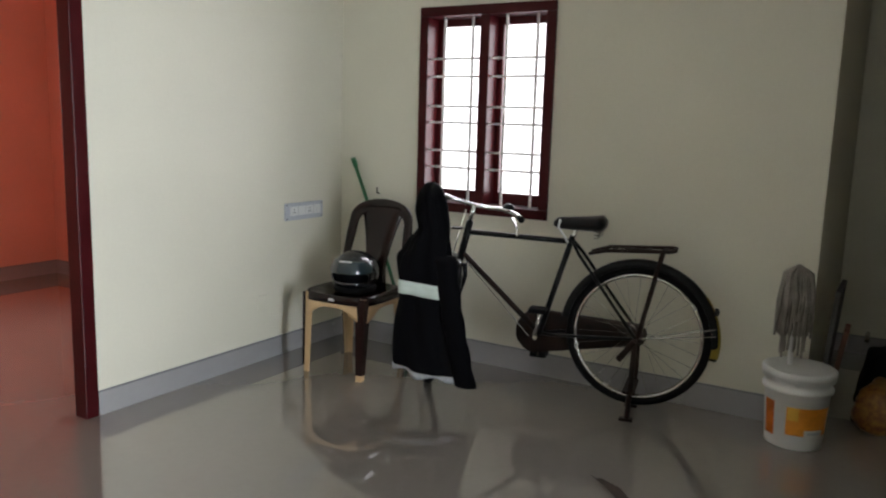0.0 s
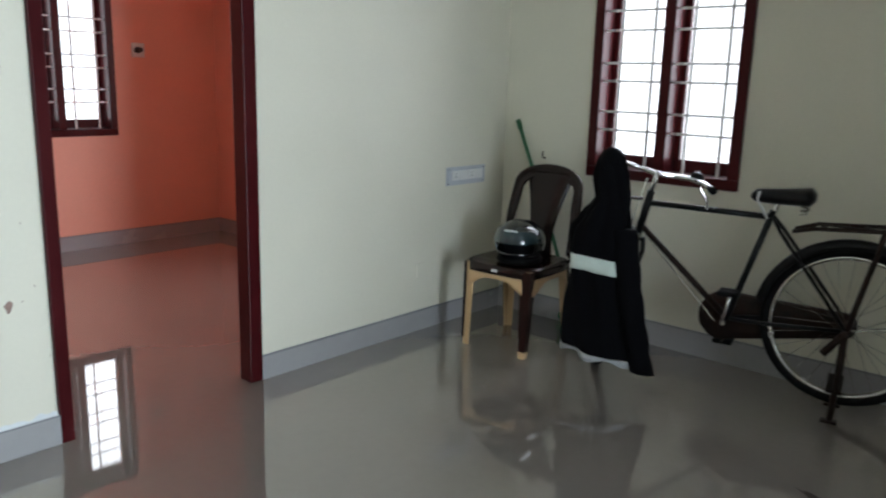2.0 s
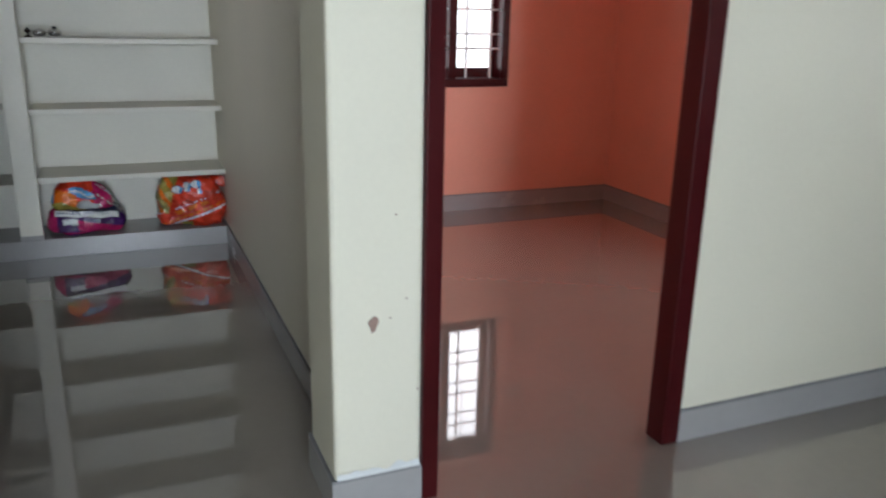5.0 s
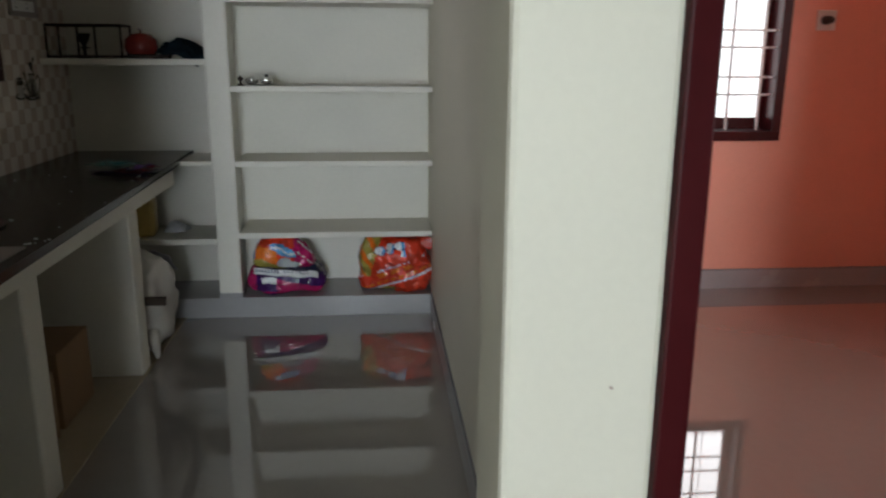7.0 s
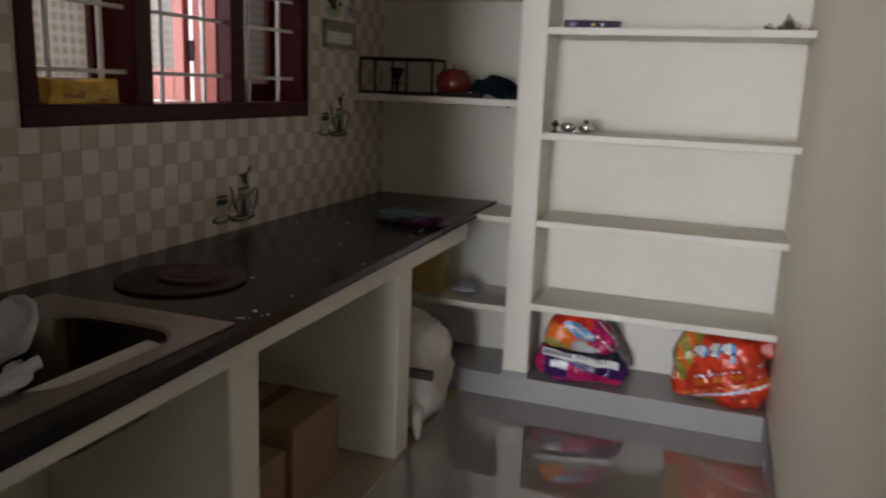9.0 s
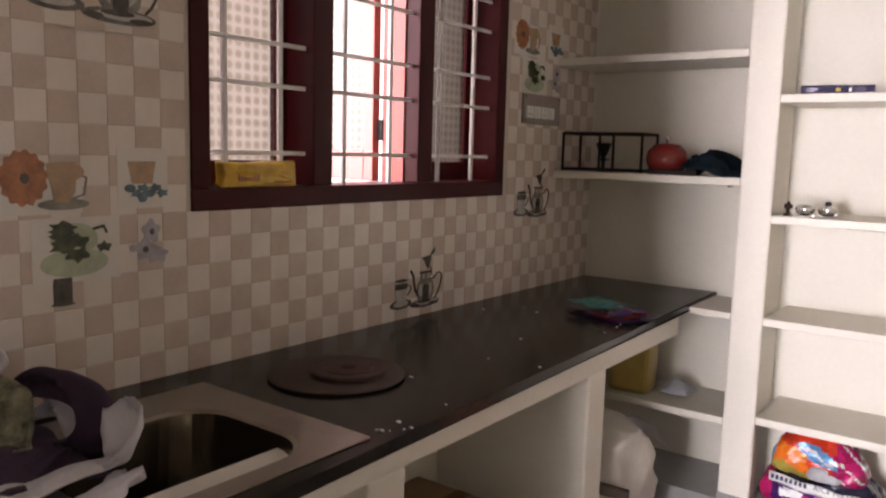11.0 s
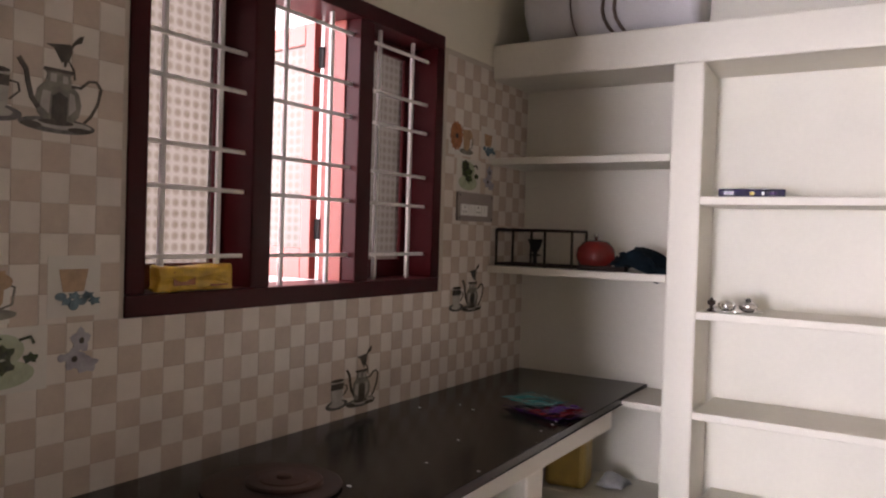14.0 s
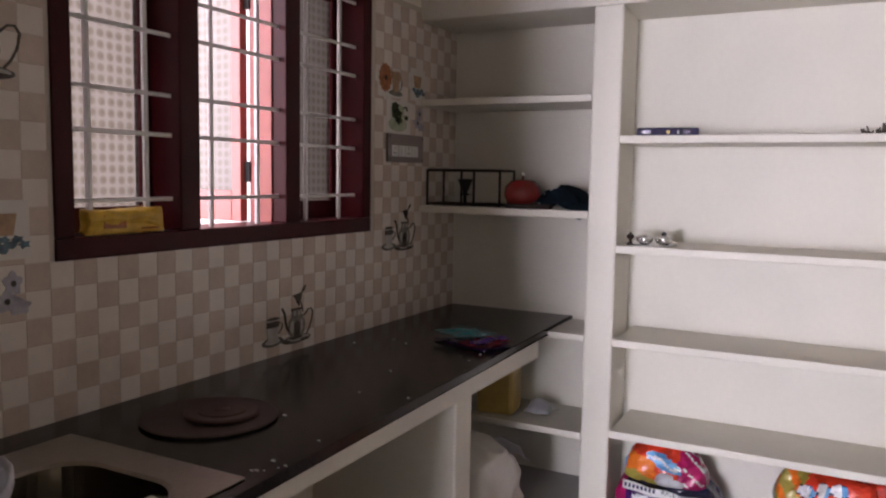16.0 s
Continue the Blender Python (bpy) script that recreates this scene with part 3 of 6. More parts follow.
        part("spring", bm, STEEL, sad, smooth=True)
    part("strap", tube(bmesh.new(), [(0.385, 0.035, 0.945), (0.39, 0.05, 0.91), (0.36, 0.03, 0.86), (0.345, 0.02, 0.83)], 0.006, 6), WHITE_PLASTIC, sad, "pale cloth strap tied under the saddle", True)
    # mudguards
    def guard(cx, cz, r, a0, a1, name):
        def at(u, v):
            a = radians(a0 + (a1 - a0) * u)
            w = (v - 0.5) * 0.062
            d = r + 0.008 - 0.038 * (2 * v - 1) ** 4
            return Vector((cx + d * math.cos(a), w, cz + d * math.sin(a)))
        bm = bmesh.new()
        grid_surface(bm, 30, 7, at)
        return part(name, thick(bm, 0.0015), BLACK_ENAMEL, b, "black steel mudguard", True)
    mg = guard(-0.015, 0.397, 0.372, 10, 192, "rear_mudguard")
    bm = bmesh.new()
    grid_surface(bm, 16, 7, lambda u, v: Vector((-0.015 - (0.3835 - 0.038 * (2 * v - 1) ** 4) * math.cos(radians(-10 + 46 * u)), (v - 0.5) * (0.064 - 0.03 * u), 0.397 + (0.3835 - 0.038 * (2 * v - 1) ** 4) * math.sin(radians(-10 + 46 * u)))))
    part("tail_patch", thick(bm, 0.002), YELLOW_PAINT, mg, "faded yellow tail stripe")
    part("reflector", moved(lathe(bmesh.new(), [(0.018, 0), (0.02, 0.006), (0.017, 0.018), (0.006, 0.022)], 14), pose(-0.36, 0, 0.555, 0, -90, 0)), DARK_DETAIL, mg, "dark tail reflector")
    for dz in (0.0, -0.035):
        part("stay", rod(bmesh.new(), (-0.02, 0.06, 0.40), (-0.375, 0.035, 0.48 + dz), 0.003, 6), STEEL, mg)
    turned.append(guard(1.125, 0.345, 0.372, 25, 170, "front_mudguard"))
    for o in turned:
        o.matrix_local = steer
    # carrier
    c = part("carrier", tube(bmesh.new(), [(0.235, 0.04, 0.79), (0.15, 0.07, 0.815), (-0.14, 0.07, 0.832), (-0.165, 0.05, 0.834), (-0.165, -0.05, 0.834), (-0.14, -0.07, 0.832), (0.15, -0.07, 0.815), (0.235, -0.04, 0.79)], 0.009, 8), RUSTY, b, "rusty steel luggage carrier", True)
    for s in (0.12, 0.04, -0.04, -0.12):
        part("slat", boxed(s - 0.012, s + 0.012, -0.07, 0.07, 0.819 - s * 0.06, 0.824 - s * 0.06, 0.001), RUSTY, c)
    part("slat", boxed(-0.15, 0.16, -0.012, 0.012, 0.821, 0.826, 0.001), RUSTY, c)
    for y in (0.07, -0.07):
        part("strut", rod(bmesh.new(), (-0.11, y, 0.83), (-0.02, y * 0.95, 0.40), 0.010, 8), RUSTY, c)
    # drive
    def case(u, v):
        a = 2 * math.pi * u
        cx, cz, rr = (0.49, 0.345, 0.115) if math.cos(a) > 0 else (0.0, 0.385, 0.055)
        return Vector((cx + rr * math.cos(a), -0.045 - 0.05 * v, cz + rr * math.sin(a)))
    bm = bmesh.new()
    g = grid_surface(bm, 36, 2, case, True)
    bm.faces.new([r_[0] for r_ in g])
    bm.faces.new([r_[1] for r_ in g][::-1])
    bmesh.ops.bevel(bm, geom=[e for e in bm.edges if len(e.link_faces) == 2 and any(len(f.verts) > 4 for f in e.link_faces)], offset=0.008, segments=2, affect="EDGES")
    part("chain_case", bm, RUSTY, b, "rusty brown full chain case", True)
    crank = part("crank", rod(bmesh.new(), (0.47, -0.12, 0.355), (0.47, 0.1, 0.355), 0.012), STEEL, b, "steel crank set")
    part("crank_arm", tube(bmesh.new(), [(0.475, 0.09, 0.36), (0.46, 0.095, 0.43), (0.447, 0.1, 0.51)], [0.011, 0.009, 0.01], 8), STEEL, crank, smooth=True)
    part("crank_arm", tube(bmesh.new(), [(0.468, -0.11, 0.35), (0.48, -0.115, 0.28), (0.5, -0.12, 0.2)], [0.011, 0.009, 0.01], 8), STEEL, crank, smooth=True)
    part("pedal", boxed(0.455, 0.545, -0.21, -0.125, 0.185, 0.21, 0.006), RUBBER, crank, "worn block pedal")
    part("pedal", boxed(0.405, 0.49, 0.11, 0.195, 0.5, 0.522, 0.006), RUBBER, crank, "worn block pedal")
    # stand
    st = part("stand", boxed(-0.03, 0.03, -0.115, 0.115, 0.135, 0.147, 0.003), RUSTY, b, "rusty steel rear stand")
    for y in (0.1, -0.1):
        part("stand_leg", tube(bmesh.new(), [(-0.012, y * 0.8, 0.40), (-0.01, y, 0.2), (0.0, y * 1.05, 0.012)], [0.013, 0.014, 0.013], 8), RUSTY, st, smooth=True)
        part("foot", boxed(-0.03, 0.035, y * 1.05 - 0.016, y * 1.05 + 0.016, 0.0, 0.014, 0.003), RUSTY, st)
    part("prop", rod(bmesh.new(), (0.06, 0.075, 0.29), (-0.012, 0.085, 0.39), 0.016, 8), RUSTY, st)
    b.matrix_world = pose(2.655, -2.05, 0, 0, 0, 101.4)
    return b


bicycle()


# ---- hall: rain jacket on the handlebar ----
def jacket():
    j = thing("rain_jacket", "black hooded rain jacket hung over the bicycle handlebar", "jacket")

    def body(u, v):
        # u: from hood top to hem, v: around
        a = 2 * math.pi * v
        z = 1.10 - 0.912 * u
        stops = [(0.0, 0.02, 0.97), (0.04, 0.055, 0.97), (0.13, 0.075, 0.965), (0.24, 0.075, 0.955), (0.33, 0.105, 0.98), (0.41, 0.132, 1.002), (0.6, 0.138, 0.995), (0.8, 0.158, 0.982), (1.0, 0.18, 0.97)]
        for (u0, w0, c0), (u1, w1, c1) in zip(stops, stops[1:]):
            if u <= u1 + 1e-6:
                k = (u - u0) / (u1 - u0)
                k = k * k * (3 - 2 * k)
                w, c = w0 + (w1 - w0) * k, c0 + (c1 - c0) * k
                break
        fold = 0.014 * math.sin(5 * a + 6 * u) * min(1, u * 3) + 0.008 * math.sin(9 * a - 11 * u)
        d = (0.055 + 0.05 * u) * (1 if u > 0.05 else 0.4 + 12 * u)
        return Vector((c + (w + fold) * math.cos(a), 0.27 + (d + fold * 0.7) * math.sin(a), z + 0.02 * math.cos(a) * u))
    bm = bmesh.new()
    g = grid_surface(bm, 34, 44, body, False, True)
    bm.faces.new(g[0])
    part("body", bm, BLACK_CLOTH, j, "creased black nylon body with hood", True)

    def sleeve(u, v):
        a = 2 * math.pi * v
        r = 0.058 - 0.006 * u + 0.004 * math.sin(9 * u * 3 + 2 * a)
        return Vector((0.885 - 0.13 * u + r * math.cos(a), 0.30 + 0.03 * math.sin(u * 3) + 0.75 * r * math.sin(a), 0.76 - 0.635 * u))
    bm = bmesh.new()
    g = grid_surface(bm, 22, 16, sleeve, False, True)
    bm.faces.new(g[0])
    bm.faces.new(g[-1][::-1])
    part("sleeve", bm, BLACK_CLOTH, j, smooth=True)

    def strip(u, v):
        a = math.pi * (0.93 - 0.70 * u)
        p = body(0.52 + 0.072 * v, a / (2 * math.pi))
        c = Vector((0.98, 0.27, p.z))
        d = (p - c).normalized()
        return p + d * 0.004
    bm = bmesh.new()
    grid_surface(bm, 16, 4, strip)
    part("reflective_strip", thick(bm, 0.001), REFLECTIVE, j, "pale green reflective strip", True)

    def hem(u, v):
        a = math.pi * (0.05 + 0.9 * u)
        p = body(1.0, a / (2 * math.pi))
        return Vector((p.x, p.y * 0.99, p.z - 0.005 - 0.022 * v - 0.012 * math.sin(u * 17) * v))
    bm = bmesh.new()
    grid_surface(bm, 24, 3, hem)
    part("lining", thick(bm, 0.002), LINING, j, "crumpled silver lining at the hem", True)
    # hood peak folded over the grip
    bm = bmesh.new()
    grid_surface(bm, 14, 14, lambda u, v: Vector((0.97 + 0.055 * math.sin(math.pi * v) * math.cos(2 * math.pi * u) + 0.006 * math.sin(13 * u + 7 * v), 0.27 + 0.065 * math.sin(math.pi * v) * math.sin(2 * math.pi * u), 1.05 + 0.062 * math.cos(math.pi * v))), True)
    part("hood", bm, BLACK_CLOTH, j, "bunched hood", True)
    j.matrix_world = pose(2.655, -2.05, 0, 0, 0, 101.4)


jacket()


# ---- hall: plastic chair ----
def chair():
    c = thing("plastic_chair", "dark brown and beige moulded plastic chair beside the wall", "chair")

    def seat(u, v):
        x, y = (u - 0.5) * 2, (v - 0.5) * 2
        k = (abs(x) ** 4 + abs(y) ** 4) ** 0.25
        m = max(abs(x), abs(y), 1e-6)
        s = m / max(k, 1e-6)
        return Vector((x * s * 0.215, y * s * 0.215, 0.438 - 0.012 * (1 - x * x) * (1 - y * y) - 0.02 * max(0, -y - 0.6)))
    bm = bmesh.new()
    grid_surface(bm, 17, 17, seat)
    part("seat", thick(bm, 0.006), BROWN_PLASTIC, c, "glossy dark brown seat", True)

    def apron(u, v):
        a = 2 * math.pi * u
        ca, sa = math.cos(a), math.sin(a)
        k = (abs(ca) ** 5 + abs(sa) ** 5) ** -0.2
        return Vector((ca * k * (0.216 + 0.003 * v), sa * k * (0.216 + 0.003 * v), 0.437 - 0.045 * v))
    bm = bmesh.new()
    grid_surface(bm, 48, 3, apron, True)
    part("rim", thick(bm, 0.005), BROWN_PLASTIC, c, smooth=True)
    bm = bmesh.new()
    grid_surface(bm, 96, 4, lambda u, v: apron(u, 0.9 + (0.6 + 1.5 * abs(math.sin(4 * math.pi * u)) ** 5) * v) * 0.985 + Vector((0, 0, 0.006)), True)
    part("under_rim", thick(bm, 0.005), BEIGE_PLASTIC, c, "beige underside", True)

    def leg(x, y, bx, by, front):
        # an angle-section leg: brown outside, beige inside
        bm, bi = bmesh.new(), bmesh.new()
        for target, off, low, wide in ((bm, 0.0, 0.035 if front else 0.05, 0.062), (bi, 0.006, 0.0, 0.058)):
            def at(u, v):
                z = 0.43 - (0.43 - low) * u
                k = 1 - z / 0.43
                px, py = x + (bx - x) * k, y + (by - y) * k
                w = wide * (1 - 0.42 * k)
                slim = 0.3 if target is bm else 1.0
                wx, wy = w * (slim if x < 0 and y < 0 else 1), w * (slim if x > 0 and y > 0 else 1)
                sx, sy = (-1 if x > 0 else 1), (-1 if y > 0 else 1)
                t = v * 2 - 1
                return Vector((px + sx * (off + (wx * t if t > 0 else 0)), py + sy * (off + (-wy * t if t < 0 else 0)), z))
            grid_surface(target, 10, 9, at)
        lg = part("leg", thick(bm, 0.004), BROWN_PLASTIC, c, "brown leg with a beige inside and foot")
        part("inner_leg", thick(bi, 0.006), BEIGE_PLASTIC, lg, "beige inner leg")
    for x, y, bx, by in ((-0.205, -0.205, -0.195, -0.222), (0.205, -0.205, 0.2, -0.222), (-0.195, 0.2, -0.205, 0.23), (0.195, 0.2, 0.205, 0.23)):
        leg(x, y, bx, by, y < 0)

    # back: a bent hoop with a vase-shaped splat
    def lean(z):
        return 0.19 + 0.11 * ((z - 0.42) / 0.46) ** 1.1 if z > 0.42 else 0.19
    hoop = []
    for k in range(33):
        t = k / 32
        a = math.pi * t
        if t < 0.3:
            z, x = 0.42 + 0.375 * (t / 0.3), -0.215 - 0.014 * math.sin(math.pi * t / 0.3)
        elif t > 0.7:
            z, x = 0.42 + 0.375 * ((1 - t) / 0.3), 0.215 + 0.014 * math.sin(math.pi * (1 - t) / 0.3)
        else:
            b = math.pi * (t - 0.3) / 0.4
            z, x = 0.795 + 0.105 * math.sin(b), -0.215 * math.cos(b)
        hoop.append(Vector((x, lean(z), z)))
    bm = bmesh.new()

    def band(u, v):
        i = min(31, int(u * 32))
        k = u * 32 - i
        p = hoop[i].lerp(hoop[i + 1], k)
        inward = Vector((-p.x, 0, 0.66 - p.z)).normalized()
        wide = 0.05 + 0.02 * math.sin(math.pi * u)
        return p + inward * wide * v + Vector((0, 0.012 * math.cos(math.pi * (v - 0.5)) - 0.012, 0))
    grid_surface(bm, 40, 6, band)
    part("backrest_frame", thick(bm, 0.012), BROWN_PLASTIC, c, "glossy brown hoop back", True)

    def splat(u, v):
        z = 0.425 + 0.43 * v
        w = 0.07 + 0.055 * abs(v - 0.25) ** 1.5 * 2.2
        return Vector(((u - 0.5) * 2 * w, lean(z) - 0.004 + 0.01 * ((u - 0.5) * 2) ** 2, z))
    bm = bmesh.new()
    grid_surface(bm, 9, 16, splat)
    part("splat", thick(bm, 0.008), BROWN_PLASTIC, c, "brown vase-shaped splat", True)
    part("badge", boxed(-0.02, 0.015, -0.222, -0.217, 0.405, 0.418, 0.002), WHITE_PLASTIC, c, "small pale maker's badge")
    c.matrix_world = pose(2.447, -0.50, 0, 0, 0, -87) @ Matrix.Diagonal((1, 1, 1.05, 1))


chair()


# ---- hall: helmet ----
def helmet():
    h = thing("helmet", "glossy black full-face motorcycle helmet on the chair seat", "helmet")

    def shell(u, v):
        a, b = 2 * math.pi * u, math.pi * (0.0 + 0.80 * v)
        x, y, z = 0.118 * math.sin(b) * math.cos(a), 0.138 * math.sin(b) * math.sin(a), 0.13 * math.cos(b)
        if y < 0:
            y *= 1.03
        return Vector((x, y, z + 0.125))
    bm = bmesh.new()
    g = grid_surface(bm, 36, 22, shell, True)
    bmesh.ops.remove_doubles(bm, verts=bm.verts, dist=1e-4)
    hole = [f for f in bm.faces if f.calc_center_median().y < -0.07 and 0.085 < f.calc_center_median().z < 0.165 and abs(f.calc_center_median().x) < 0.10]
    bmesh.ops.delete(bm, geom=hole, context="FACES")
    part("shell", thick(bm, 0.012), HELMET_BLACK, h, smooth=True)
    bm = bmesh.new()
    grid_surface(bm, 26, 10, lambda u, v: Vector((0.123 * math.cos(radians(188 + 164 * u)) * math.sin(math.pi * (0.30 + 0.2 * v)) * 1.02, 0.147 * math.sin(radians(188 + 164 * u)) * math.sin(math.pi * (0.30 + 0.2 * v)), 0.13 * math.cos(math.pi * (0.30 + 0.2 * v)) + 0.135)))
    v = part("visor", thick(bm, 0.003), VISOR, h, "raised smoked visor", True)
    part("brand_bar", boxed(-0.035, 0.03, -0.128, -0.125, 0.205, 0.213), WHITE_PLASTIC, v, "small white lettering band")
    bm = bmesh.new()
    ring(bm, 0.088, 0.02, pose(0, 0, 0.03) @ Matrix.Diagonal((1, 1.15, 1, 1)), 32, 8)
    part("neck_roll", bm, RUBBER, h, "black padded neck roll", True)
    bm = bmesh.new()
    grid_surface(bm, 24, 12, lambda u, v_: Vector((0.095 * math.sin(math.pi * v_ * 0.75) * math.cos(2 * math.pi * u), 0.112 * math.sin(math.pi * v_ * 0.75) * math.sin(2 * math.pi * u), 0.105 * math.cos(math.pi * v_ * 0.75) + 0.125)), True)
    part("padding", bm, BLACK_CLOTH, h, "dark inner padding", True)
    h.matrix_world = pose(2.42, -0.525, 0.446, 0, 0, -75) @ Matrix.Diagonal((1.1, 1.08, 0.92, 1))


helmet()

# ---- kitchen: wall tiles ----
TW, TH, TY, TZ = 0.0646, 0.0655, 1.072, 1.231
tiles = thing("wall_tiles", "cream and tan chequered gloss tiles on the kitchen wall", "tiles", kind="structure")
bm = bmesh.new()
for y0, y1, z0, z1 in ((0.28, 1.09, 0.84, 2.17), (1.09, 2.47, 0.84, 1.228), (2.47, NORTH, 0.84, 2.17)):
    box(bm, WEST, WEST + 0.0078, y0, y1, z0, z1)
part("mortar_bed", bm, MORTAR, tiles, "pale joint between the tiles")
one = bmesh.new()
hw, hh = TW / 2 - 0.0005, TH / 2 - 0.0005
for k, (x, s) in enumerate(((0.0, 1.0), (0.0054, 1.0), (0.006, 0.965))):
    for sy, sz in ((-1, -1), (1, -1), (1, 1), (-1, 1)):
        one.verts.new((x, sy * hw * s, sz * hh * s))
one.verts.ensure_lookup_table()
for lv in (0, 4):
    for k in range(4):
        one.faces.new((one.verts[lv + k], one.verts[lv + (k + 1) % 4], one.verts[lv + 4 + (k + 1) % 4], one.verts[lv + 4 + k]))
one.faces.new([one.verts[8 + k] for k in range(4)])
bmesh.ops.recalc_face_normals(one, faces=one.faces)
tile_mesh = []
for m in (TILE_LIGHT, TILE_DARK):
    me = bpy.data.meshes.new("tile")
    one.to_mesh(me)
    me.materials.append(m)
    tile_mesh.append(me)
tile_v = [tuple(v.co) for v in tile_mesh[0].vertices]
tile_f = [tuple(p.vertices) for p in tile_mesh[0].polygons]
rest = ([[], []], [[], []])
count = 0
for c in range(-12, 33):
    for r in range(-15, 6):
        y, z = TY + (c + 0.5) * TW, TZ - (r + 0.5) * TH
        if not (0.30 < y < NORTH - 0.02 and 0.86 < z < 2.15):
            continue
        if 1.09 - hw < y < 2.47 + hw and z > 1.228:
            continue
        kind_i = (c + r) % 2
        if 0.55 < y < 1.75 and count < 300:
            count += 1
            ob = new("tile", tile_mesh[kind_i])
            ob.parent = tiles
            ob.location = (WEST + 0.003, y, z)
        else:
            vs_, fs_ = rest[kind_i]
            o = len(vs_)
            vs_.extend((v[0] + WEST + 0.003, v[1] + y, v[2] + z) for v in tile_v)
            fs_.extend(tuple(i + o for i in f) for f in tile_f)
for (vs_, fs_), m, lab in zip(rest, (TILE_LIGHT, TILE_DARK), ("more cream tiles", "more tan tiles")):
    me = bpy.data.meshes.new("tile_field")
    me.from_pydata(vs_, [], fs_)
    me.materials.append(m)
    ob = new("tile_field", me)
    ob.parent = tiles
    tagged(ob, lab, kind="stuff")

# printed pictures on some tiles
INK_GREY = paint("grey_print", (0.09, 0.076, 0.058), 0.2, grain=90, stain=30, vary=0.4, bump=0.0)
INK_SILVER = paint("silver_grey_print", (0.25, 0.235, 0.2), 0.2, grain=90, stain=30, vary=0.3, bump=0.0)
INK_PEARL = paint("pearl_grey_print", (0.46, 0.43, 0.39), 0.2, grain=90, stain=30, vary=0.15, bump=0.0)
INK_TRAY = paint("dull_tray_print", (0.15, 0.145, 0.135), 0.2, grain=120, stain=40, vary=0.4, bump=0.0)
INK_ORANGE = paint("orange_print", (0.44, 0.17, 0.07), 0.2, grain=140, stain=40, vary=0.3, bump=0.0)
INK_TEA = paint("tea_brown_print", (0.46, 0.3, 0.18), 0.2, grain=90, stain=30, vary=0.2, bump=0.0)
INK_GREEN = paint("leaf_green_print", (0.06, 0.09, 0.03), 0.2, grain=120, stain=40, vary=0.5, bump=0.0)
INK_PALE_GREEN = paint("pale_green_print", (0.42, 0.47, 0.33), 0.2, grain=90, stain=30, vary=0.15, bump=0.0)
INK_BLUE = paint("slate_blue_print", (0.12, 0.2, 0.25), 0.2, grain=120, stain=40, vary=0.35, bump=0.0)
INK_LILAC = paint("lilac_grey_print", (0.42, 0.4, 0.45), 0.2, grain=90, stain=30, vary=0.2, bump=0.0)
SURF = WEST + 0.0095


def flat(shapes, lift):
    """Thin printed shapes on the tile wall from lists of (y, z)."""
    bm = bmesh.new()
    for k, pts in enumerate(shapes):
        x = SURF + lift + 0.0002 * k
        bm.faces.new([bm.verts.new((x, y, z)) for y, z in pts])
    out = bmesh.ops.extrude_face_region(bm, geom=bm.faces[:])
    bmesh.ops.translate(bm, verts=[v for v in out["geom"] if isinstance(v, bmesh.types.BMVert)], vec=(-0.0025, 0, 0))
    return bm


def disc(y, z, ry, rz, n=20, wob=0.0, ph=0.0, lobes=5):
    return [(y + ry * (1 + wob * math.sin(lobes * t + ph)) * math.cos(t), z + rz * (1 + wob * math.sin(lobes * t + ph)) * math.sin(t)) for t in (2 * math.pi * k / n for k in range(n))]


def stroke(pts, w):
    """A curved band of width w along pts."""
    left, right = [], []
    for i, (y, z) in enumerate(pts):
        a, b = pts[max(0, i - 1)], pts[min(len(pts) - 1, i + 1)]
        dy, dz = b[0] - a[0], b[1] - a[1]
        L = math.hypot(dy, dz) or 1
        left.append((y - dz / L * w / 2, z + dy / L * w / 2))
        right.append((y + dz / L * w / 2, z - dy / L * w / 2))
    return left + right[::-1]


